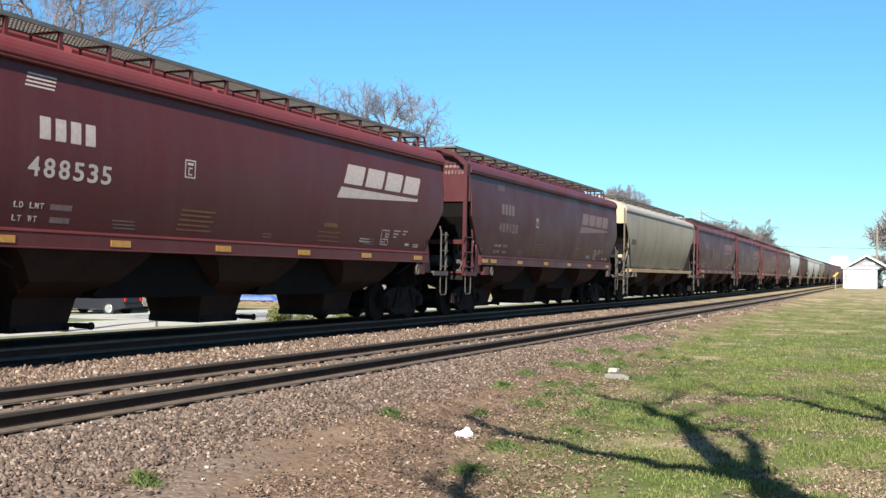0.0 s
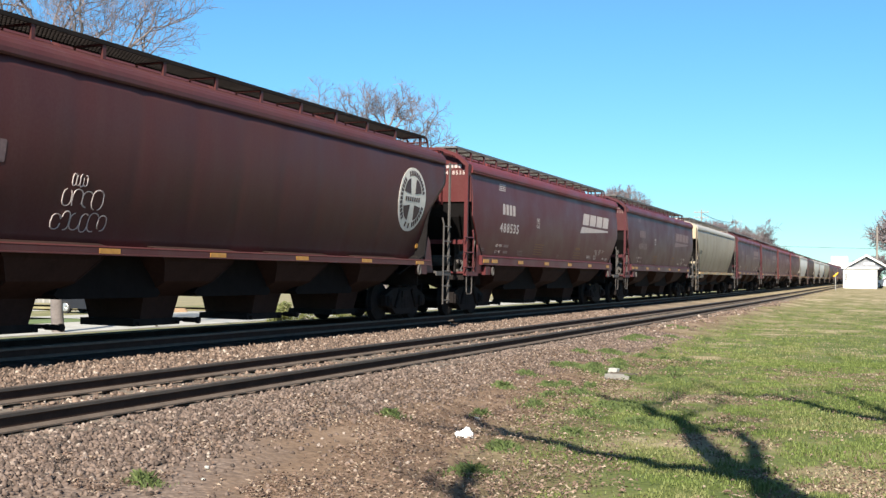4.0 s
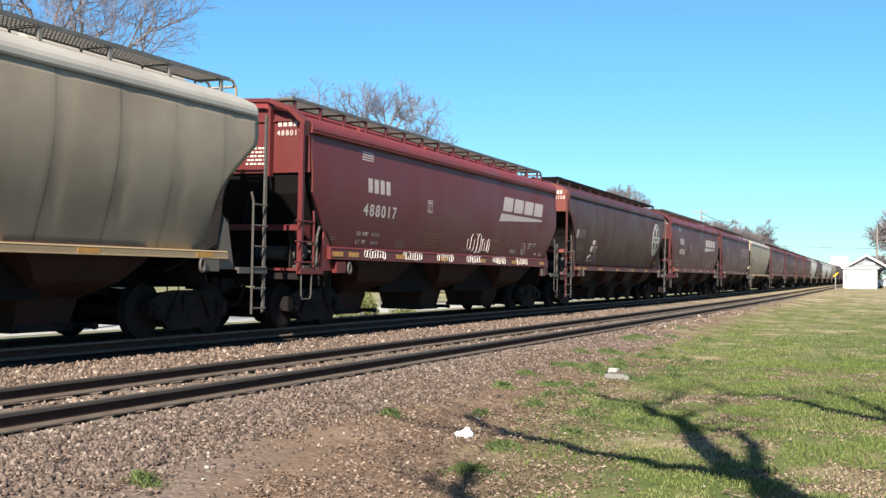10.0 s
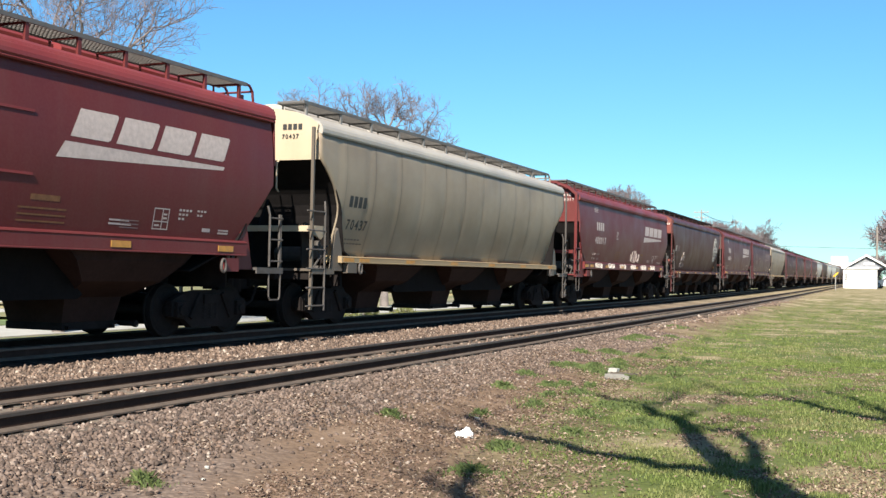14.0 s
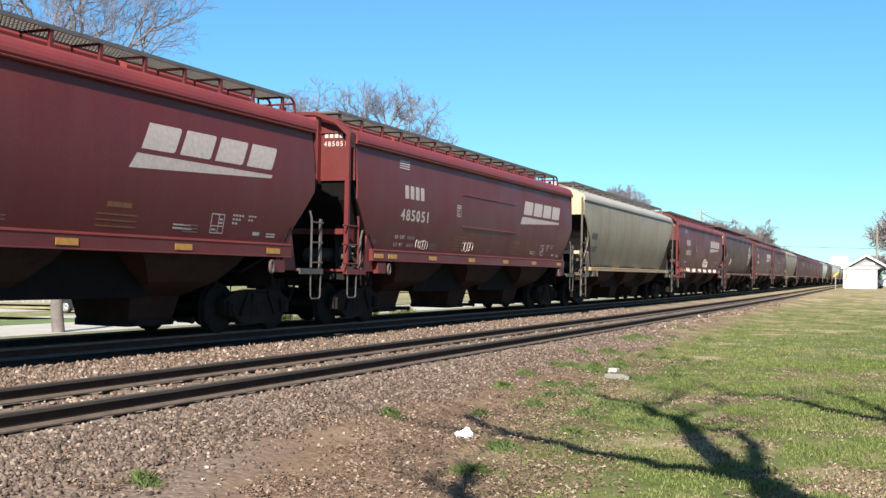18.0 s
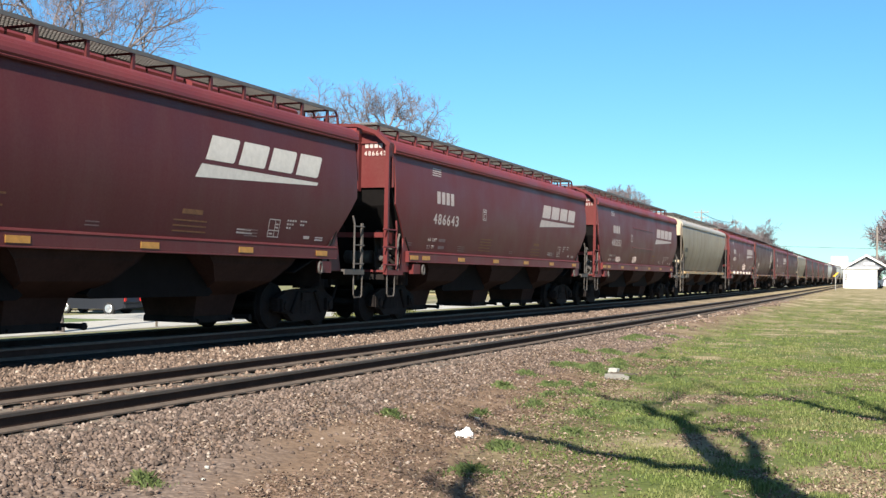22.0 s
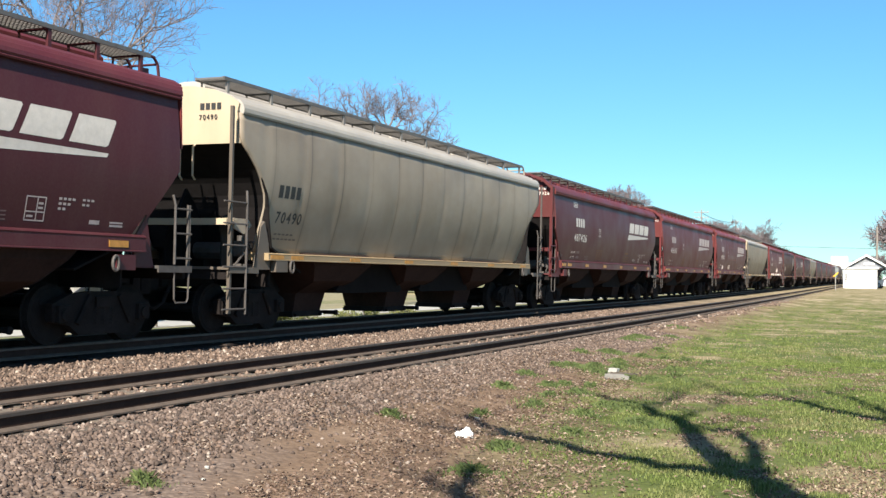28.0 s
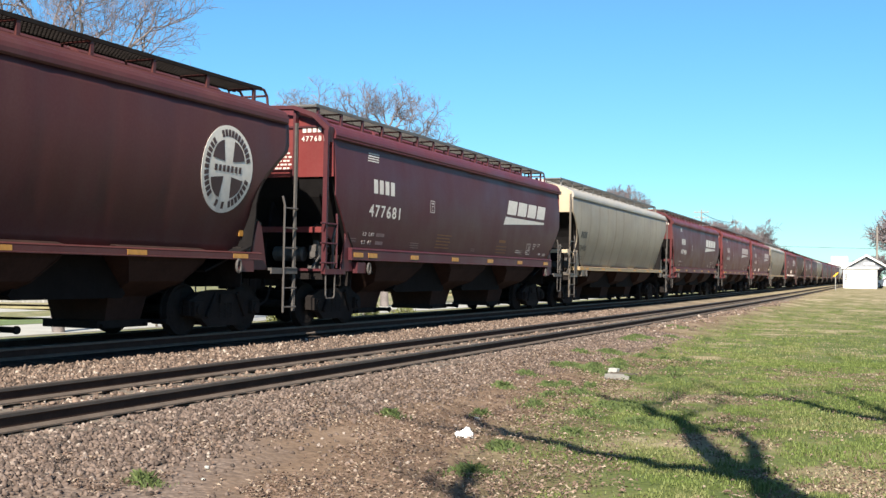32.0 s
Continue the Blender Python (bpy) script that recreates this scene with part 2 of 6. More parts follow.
def end_panel(bm, kind, sign):
    """The upright end wall, above the slope sheet."""
    half = [(x, z) for x, z in roof_outline(kind)]
    lowz = 3.00 if kind != "round" else 3.30
    o = [(side_x(kind, lowz) - 0.02, lowz)] + [(min(x, 1.56), z - 0.01) for x, z in half]
    o = o + [(-x, z) for x, z in o[-2::-1]]
    y = sign * 8.16
    sweep_y(bm, o, y, y + sign * 0.03)


def end_frame(bm, sign):
    """The hoop round a flat-sided wagon's end."""
    pts = [(1.55, 3.70), (1.58, 4.00), (1.25, 4.28), (0.75, 4.46), (0, 4.49)]
    pts = pts + [(-x, z) for x, z in pts[-2::-1]]
    sweep_y(bm, pts + [(x * 0.95, z - 0.07) for x, z in pts[::-1]], *sorted((sign * 8.19, sign * 8.42)))


def slope_sheet(bm, kind, sign):
    """The sloping end floor that runs down from the end wall to the hopper."""
    prof = [(8.16, 3.02), (7.98, 2.60), (7.06, 1.46), (5.9, 1.0)]
    if kind == "round":
        prof = [(8.19, 3.32)] + [(side_end("round", 3.32 - 0.22 * i) - 0.02, 3.32 - 0.22 * i) for i in range(1, 7)] + [(7.1, 1.46), (5.9, 1.0)]
    n = len(prof)
    outer = [[bm.verts.new((q * (1.52 if z > 1.4 else 1.42), sign * y, z)) for q in (-1, 1)] for y, z in prof]
    inner = [[bm.verts.new(v.co + Vector((0, -sign * 0.02, 0.03))) for v in r] for r in outer]
    for i in range(n - 1):
        (a, b), (c, d) = outer[i], outer[i + 1]
        (e, f), (g, h) = inner[i], inner[i + 1]
        for face in ((a, b, d, c), (g, h, f, e), (a, c, g, e), (d, b, f, h)):
            bm.faces.new(face)
    bm.faces.new((outer[0][1], outer[0][0], inner[0][0], inner[0][1]))
    bm.faces.new((outer[-1][0], outer[-1][1], inner[-1][1], inner[-1][0]))


def hopper(bm, half):
    """A bay: steep side sheets, and slope sheets that meet the next bay's under the body."""
    k = half / 2.25
    rings = []
    for x, y, z in ((1.12, 2.25, 2.10), (1.12, 1.54, 1.43), (1.46, 1.48, 1.36), (1.42, 1.26, 1.16), (1.20, 0.90, 0.84), (0.64, 0.64, 0.58), (0.54, 0.58, 0.17)):
        rings.append([bm.verts.new((sx * x, sy * y * k, z)) for sx, sy in ((1, 1), (-1, 1), (-1, -1), (1, -1))])
    for a, b in zip(rings, rings[1:]):
        for i in range(4):
            j = (i + 1) % 4
            bm.faces.new((a[i], a[j], b[j], b[i]))
    bm.faces.new(rings[0]), bm.faces.new(rings[-1][::-1])


def hopper_stiffener(bm, half, s, e):
    """The flange where a side sheet turns into a slope sheet."""
    k = half / 2.25
    tube(bm, [(1.45 * s, e * 1.46 * k, 1.34), (1.42 * s, e * 1.26 * k, 1.16), (1.20 * s, e * 0.90 * k, 0.84), (0.64 * s, e * 0.64 * k, 0.58)], 0.016, 4)


def sweep_ridge(bm, n):
    """The boxed ridge that joins two bays over the track."""
    k = 1.0 if n == 3 else 0.73
    plate_x(bm, [(-1.62 * k, 0.64), (-1.50 * k, 0.57), (1.50 * k, 0.57), (1.62 * k, 0.64), (0.70 * k, 1.36), (-0.70 * k, 1.36)], -0.98, 0.98)


def outlet_gate(bm):
    """The sliding gate with its rack rails and capstans."""
    box(bm, -0.56, 0.56, -0.60, 0.60, 0.13, 0.25)
    for y in (-0.50, 0.50):
        box(bm, -0.62, 0.62, y - 0.03, y + 0.03, 0.15, 0.20)
    for s in (-1, 1):
        tube(bm, [(0.5 * s, 0.80, 0.20), (0.78 * s, 0.80, 0.20)], 0.045, 8)
        tube(bm, [(0.78 * s, 0.80, 0.20), (0.83 * s, 0.80, 0.20)], 0.06, 8)
        tube(bm, [(0.45 * s, 0.45, 0.22), (0.45 * s, 0.92, 0.20)], 0.035, 6)


def grating(bm, sign, y0, y1, x0=0.42, x1=1.02):
    """Open roof walk: bearing bars with cross bars, in an angle frame."""
    z0, z1 = 4.505, 4.54
    for x in (x0, x1):
        box(bm, sign * x - 0.018, sign * x + 0.018, y0, y1, z0 - 0.02, z1 + 0.012)
    n = int((y1 - y0) / 0.075)
    for i in range(n + 1):
        y = y0 + (y1 - y0) * i / n
        box(bm, *sorted((sign * x0, sign * x1)), y - 0.012, y + 0.012, z0, z1)
    for k in range(1, 7):
        x = sign * (x0 + (x1 - x0) * k / 7)
        box(bm, x - 0.008, x + 0.008, y0, y1, z0 + 0.004, z1 - 0.004)


def bracket(bm):
    """A roof walk's support, standing on the roof."""
    box(bm, 0.98, 1.025, -0.035, 0.035, 4.16, 4.505)
    tube(bm, [(0.44, 0, 4.30), (0.44, 0, 4.50)], 0.02, 4)
    box(bm, 0.42, 1.02, -0.02, 0.02, 4.47, 4.503)


def hatch(bm, length):
    """Trough hatch cover on its coaming, with rounded crown."""
    o = [(0.36, 4.32), (0.36, 4.46), (0.28, 4.53), (0.1, 4.56), (-0.1, 4.56), (-0.28, 4.53), (-0.36, 4.46), (-0.36, 4.32)]
    sweep_y(bm, o, -length / 2, length / 2)


def walk_end_rail(bm, sign):
    """The bent rail that comes down from the roof walk at the front end."""
    for x in (-1.0, -0.45, 0.45, 1.0):
        tube(bm, [(x, sign * 8.0, 4.53), (x, sign * 8.14, 4.52), (x, sign * 8.24, 4.42), (x, sign * 8.30, 4.10)], 0.028, 5)
    tube(bm, [(-1.0, sign * 8.24, 4.42), (1.0, sign * 8.24, 4.42)], 0.022, 5)


def corner_post(bm, w, low, top):
    box(bm, -w, w, -w, w, low, top)
    box(bm, -w * 1.3, w * 1.3, -w - 0.012, -w, low, top)


def ladder_stile(bm, zs, width, way):
    """The inner stile of an end ladder, its top bent back to the body."""
    tube(bm, [(0, way * width, zs[0] - 0.1), (0, way * width, zs[-1] + 0.05), (-0.03, way * (width + 0.03), zs[-1] + 0.22)], 0.022, 6)


def rung(bm, width, way, over):
    tube(bm, [(0, -over * way, 0), (0, way * (width + 0.02), 0)], 0.017, 6)


def stirrup(bm, w=0.42, drop=0.55):
    """A sill step: a bar bent to a U."""
    tube(bm, [(0, -w / 2, 0), (0, -w / 2 + 0.015, -drop + 0.06), (0, -w / 2 + 0.06, -drop), (0, w / 2 - 0.06, -drop),
              (0, w / 2 - 0.015, -drop + 0.06), (0, w / 2, 0)], 0.016, 6)


def end_sill(bm, sign):
    box(bm, -1.60, 1.60, *sorted((sign * 7.62, sign * 8.50)), 1.05, 1.10)
    for x in (-1.60, 1.57):
        box(bm, x, x + 0.03, *sorted((sign * 7.62, sign * 8.50)), 0.99, 1.05)


def end_web(bm, sign):
    box(bm, -1.5, 1.5, *sorted((sign * 8.38, sign * 8.44)), 0.88, 1.048)


def centre_sill(bm):
    box(bm, -0.28, 0.28, -5.9, 5.9, 0.60, 1.05)
    box(bm, -0.18, 0.18, -8.5, 8.5, 0.72, 1.05)


def gusset(bm, sign):
    """The bolster web plate that carries the body's corner."""
    o = [(sign * 7.10, 1.06), (sign * 7.62, 1.06), (sign * 7.55, 1.30), (sign * 7.42, 1.85), (sign * 7.30, 1.95), (sign * 7.16, 1.55)]
    plate_x(bm, o, 1.46, 1.50)


def inner_plate(bm, sign):
    o = [(sign * 7.62, 1.08), (sign * 7.98, 1.08), (sign * 7.98, 1.62), (sign * 8.08, 1.95), (sign * 7.85, 2.05), (sign * 7.62, 2.0)]
    plate_x(bm, o, 1.02, 1.05)


def end_centre_web(bm, kind, sign):
    """The upright web that stands on the centre sill under the slope sheet."""
    o = [(7.06, 1.04), (8.22, 1.04), (8.22, 1.50), (7.94, 2.50), (7.10, 1.50)]
    if kind == "round":
        o = [(7.12, 1.04), (8.22, 1.04), (8.22, 1.60), (7.66, 2.55), (7.24, 2.05), (7.14, 1.50)]
    plate_x(bm, [(sign * y, z) for y, z in o], -0.03, 0.03)


def bolster_web(bm, sign):
    box(bm, -1.4, 1.4, *sorted((sign * 6.94, sign * 6.98)), 0.74, 1.46)


def jacking_pad(bm, sign):
    box(bm, 1.48, 1.60, *sorted((sign * 6.65, sign * 7.05)), 1.02, 1.25)


def tow_eye(bm):
    n = 14
    pts = [(0, 0.065 * math.cos(2 * math.pi * i / n), 0.11 * math.sin(2 * math.pi * i / n)) for i in range(n + 1)]
    tube(bm, pts, 0.025, 6, False)


def coupler(bm, sign):
    box(bm, -0.10, 0.10, *sorted((sign * 8.35, sign * 8.85)), 0.78, 0.98)
    o = [(-0.17, 8.80), (-0.20, 8.92), (-0.10, 9.03), (0.02, 8.98), (0.06, 9.04), (0.15, 9.02), (0.2, 8.9), (0.17, 8.8)]
    a = [bm.verts.new((x, sign * y, 0.72)) for x, y in o]
    b = [bm.verts.new((x, sign * y, 1.02)) for x, y in o]
    for i in range(len(o)):
        j = (i + 1) % len(o)
        bm.faces.new((a[i], a[j], b[j], b[i]))
    bm.faces.new(a), bm.faces.new(b)
    tube(bm, [(0.3, sign * 8.45, 0.85), (0.32, sign * 8.65, 0.55), (0.28, sign * 8.85, 0.45), (0.2, sign * 9.02, 0.55)], 0.03, 6)


def brake_gear(bm):
    """Control valve, its pipes and the small reservoir on the end platform."""
    box(bm, 1.02, 1.24, -7.98, -7.78, 1.30, 1.58)
    box(bm, 1.05, 1.20, -7.78, -7.66, 1.36, 1.52)
    tube(bm, [(1.13, -7.88, 1.58), (1.13, -7.88, 1.68)], 0.07, 8)
    tube(bm, [(1.13, -8.02, 1.40), (1.13, -7.98, 1.40)], 0.08, 8)
    for dz in (0.0, 0.16):
        tube(bm, [(1.18, -7.66, 1.40 + dz), (1.18, -7.45, 1.42 + dz), (0.9, -7.3, 1.5 + dz)], 0.022, 5)
    tube(bm, [(1.28, -8.30, 1.12), (1.28, -8.05, 1.32), (1.26, -7.95, 1.36)], 0.02, 5)
    tube(bm, [(0.15, -7.9, 1.40), (0.19, -7.9, 1.40), (0.85, -7.9, 1.40), (0.89, -7.9, 1.40)], [0.10, 0.16, 0.16, 0.10], 12)
    box(bm, 1.0, 1.30, -8.0, -7.62, 1.10, 1.16)
    tube(bm, [(1.45, -7.75, 1.10), (1.45, -7.75, 1.75), (1.42, -7.6, 1.95)], 0.03, 5)


def brake_wheel(bm):
    n = 16
    tube(bm, [(-0.9 + 0.26 * math.cos(2 * math.pi * i / n), -8.5, 1.9 + 0.26 * math.sin(2 * math.pi * i / n)) for i in range(n + 1)], 0.018, 5, False)
    for i in range(4):
        a = math.pi * i / 2
        tube(bm, [(-0.9, -8.5, 1.9), (-0.9 + 0.25 * math.cos(a), -8.5, 1.9 + 0.25 * math.sin(a))], 0.014, 4)


def side_frame(bm):
    """A cast truck side with its window openings."""
    o = [(-1.10, 0.62), (-1.08, 0.36), (-0.74, 0.30), (-0.52, 0.15), (0.52, 0.15), (0.74, 0.30), (1.08, 0.36), (1.10, 0.62), (0.74, 0.76), (0.3, 0.80), (-0.3, 0.80), (-0.74, 0.76)]
    plate_x(bm, o, 0.93, 1.06)
    for s in (-1, 1):
        box(bm, 1.06, 1.13, s * 0.89 - 0.13, s * 0.89 + 0.13, 0.35, 0.60)
        disc_x(bm, 1.06, 1.16, s * 0.89, 0.46, 0.10, 0.09, 12)
        tube(bm, [(1.08, s * 0.33, 0.74), (1.08, s * 0.60, 0.32)], 0.045, 5)


def springs(bm):
    for k in (-0.18, 0, 0.18):
        for i in range(5):
            disc_x_z = 0.30 + i * 0.055
            tube(bm, [(1.0, k, disc_x_z), (1.0, k, disc_x_z + 0.03)], 0.08, 8)


def bolster(bm):
    """The cross beam, the plank under the springs and the brake beams."""
    box(bm, -1.1, 1.1, -0.2, 0.2, 0.56, 0.72)
    box(bm, -0.92, 0.92, -0.42, 0.42, 0.17, 0.27)
    for s in (-1, 1):
        box(bm, -0.90, 0.90, s * 0.42 - 0.05, s * 0.42 + 0.05, 0.27, 0.52)


def wheelset(bm):
    """Two flanged wheels on an axle, about their own centre."""
    tube(bm, [(-1.12, 0, 0), (1.12, 0, 0)], 0.085, 10)
    for s in (-1, 1):
        disc_x(bm, s * 0.685, s * 0.72, 0, 0, 0.482, 0.478, 28)
        disc_x(bm, s * 0.72, s * 0.815, 0, 0, 0.457, 0.452, 28)
        disc_x(bm, s * 0.815, s * 0.825, 0, 0, 0.40, 0.39, 28)
        disc_x(bm, s * 0.825, s * 0.88, 0, 0, 0.14, 0.12, 14)
        for i in range(4):
            a = math.pi * i / 2
            disc_x(bm, s * 0.822, s * 0.832, 0.27 * math.cos(a), 0.27 * math.sin(a), 0.055, 0.05, 8)


# ---- stencils and marks ----
BLOCK = [(0.0, 0.95, 0.0), (0.0, 1.0, 0.07), (0.0, 1.0, 0.3), (0.0, 1.0, 0.5), (0.0, 1.0, 0.7), (0.0, 1.0, 0.93), (0.0, 0.95, 1.0)]   # left, right, height


def decal(bm, outline, kind, lift=0.0022):
    """A painted shape that lies on the body side."""
    up = 0.04 if kind == "flat" else 0.0
    plate_x(bm, [(y, z + up) for y, z in outline], 0.0, 0.0006)
    for v in bm.verts:
        if v.co.x < 0.5:
            v.co.x += side_x(kind, v.co.z) + lift


def notched(bm, y, z, w, h, lean, x):
    """One leaning block, a plain shape that stands for a letter."""
    up, rows = (0.04 if x == "flat" else 0.0), []
    for a0, a1, b in BLOCK:
        zz = z + b * h + up
        xx = side_x(x, zz) + 0.0022
        rows.append([bm.verts.new((xx + dx, y + a * w + lean * b, zz)) for a, dx in ((a0, 0.0), (a0, 0.0006), (a1, 0.0006), (a1, 0.0))])
    for p, q in zip(rows, rows[1:]):
        for k in range(4):
            n = (k + 1) % 4
            bm.faces.new((p[k], p[n], q[n], q[k]))
    bm.faces.new(rows[0][::-1]), bm.faces.new(rows[-1])


def logo_stripe(bm, kind, logo):
    y0, y1 = logo[0], logo[0] + 4 * logo[1]
    decal(bm, [(y0 - 0.27, logo[2] - 0.32), (y1 - 0.14, logo[2] - 0.15), (y1 - 0.10, logo[2] - 0.09), (y0 - 0.10, logo[2] - 0.08)], kind)


def bars(bm, rows, x):
    """Small unreadable stencils: bars y, z, length, height."""
    for y, z, ln, h in rows:
        decal(bm, [(y, z), (y + ln, z), (y + ln, z + h), (y, z + h)], x or "flat")


def stencil_frame(bm, y, z, w, h, t, grid=False):
    """A stencilled box: with a small line and a C in it, or parted into a grid."""
    rows = [(y, z, w, t), (y, z + h - t, w, t), (y, z, t, h), (y + w - t, z, t, h)]
    if grid:
        rows += [(y + w * 0.55, z, t, h), (y, z + h * 0.35, w, t), (y + w * 0.62, z + h * 0.5, w * 0.25, t * 1.6), (y + w * 0.62, z + h * 0.68, w * 0.25, t * 1.6),
                 (y + w * 0.12, z + h * 0.15, w * 0.3, t * 1.6)]
    else:
        cy, cz, cw, ch = y + w * 0.32, z + h * 0.16, w * 0.36, h * 0.42
        rows += [(cy, cz, t, ch), (cy, cz, cw, t), (cy, cz + ch - t, cw, t), (y + w * 0.22, z + h * 0.70, w * 0.56, t * 1.8)]
    for a, b, c, d in rows:
        decal(bm, [(a, b), (a + c, b), (a + c, b + d), (a, b + d)], "flat")


def squiggle(bm, y, z, w, h, seed, x, r=0.010):
    """Sprayed scrawl: a row of loose rings and hooks."""
    rng = random.Random(seed)
    n = max(4, round(w / h * 1.5))
    for i in range(n):
        cy, cz = y + w * (i + 0.5) / n, z + h * (0.5 + rng.uniform(-0.05, 0.05))
        ry, rz = w / n * rng.uniform(0.42, 0.6), h * rng.uniform(0.36, 0.5)
        a0, a1 = rng.uniform(0, 6), rng.uniform(3.6, 6.6)
        tube(bm, [(x + 0.003 * (i % 2), cy + ry * math.cos(a0 + a1 * k / 10), cz + rz * math.copysign(abs(math.sin(a0 + a1 * k / 10)) ** 0.6, math.sin(a0 + a1 * k / 10))) for k in range(11)], r, 4)


def digits(text, size, material, key, space=1.25):
    """A number as a flat mesh, upright in y, z, facing +x."""
    if key in MESHES:
        return MESHES[key]
    cu = bpy.data.curves.new("number", "FONT")
    cu.body, cu.size, cu.extrude, cu.offset = text, size, 0.001, size * 0.018
    cu.resolution_u = 3
    cu.space_character = space
    ob = bpy.data.objects.new("number", cu)
    scene.collection.objects.link(ob)
    me = bpy.data.meshes.new_from_object(ob.evaluated_get(bpy.context.evaluated_depsgraph_get()))
    bpy.data.objects.remove(ob)
    me.transform(Matrix(((0, 0, 1, 0), (1, 0, 0, 0), (0, 1, 0, 0), (0, 0, 0, 1))))
    me.materials.clear()
    me.materials.append(material)
    MESHES[key] = me
    return me


def herald_disc(bm, kind):
    """The white oval, in strips that follow the bulging side."""
    n = 24
    rows = []
    for j in range(n + 1):
        a = -math.pi / 2 + math.pi * j / n
        w, z = max(0.01, 0.73 * math.cos(a)), 2.80 + 0.76 * math.sin(a)
        x = side_x(kind, z)
        rows.append([bm.verts.new((x + dx, 6.30 + q * w, z)) for q, dx in ((-1, -0.01), (-1, 0.006), (1, 0.006), (1, -0.01))])
    for a, b in zip(rows, rows[1:]):
        for i in range(4):
            k = (i + 1) % 4
            bm.faces.new((a[i], a[k], b[k], b[i]))
    bm.faces.new(rows[0][::-1]), bm.faces.new(rows[-1])


def herald_dark(bm, kind):
    """The dark quarters and the ring's plain bars on the round herald."""
    cy, cz = 6.30, 2.80
    for sy in (-1, 1):
        for sz in (-1, 1):
            pts = [(cy + sy * 0.11, cz + sz * 0.13)]
            for i in range(7):
                a = radians(8 + i * 12.3)
                pts.append((cy + sy * (0.10 + 0.36 * math.cos(a)), cz + sz * (0.12 + 0.38 * math.sin(a))))
            decal(bm, pts, kind, 0.012)
    for i in range(40):
        a = 2 * math.pi * i / 40
        if i % 13 in (0, 1) or i in (29, 31):
            continue
        c, s = math.cos(a), math.sin(a)
        q = [(cy + c * r1 * 0.58 - s * k * 0.036, cz + s * r1 * 0.61 + c * k * 0.036) for r1, k in ((0.93, -1), (0.93, 1), (1.13, 1), (1.13, -1))]
        decal(bm, q, kind, 0.010)
    for i in range(7):
        y = cy - 0.38 + i * 0.115
        decal(bm, [(y, cz - 0.05), (y + 0.07, cz - 0.05), (y + 0.07, cz + 0.06), (y, cz + 0.06)], kind, 0.012)


LOW_PARTS = ("truck_bolster", "wheelset", "coupler")
UNSTRETCHED = ("wheelset", "side_frame", "spring_nest", "tow_eye", "brake_gear")


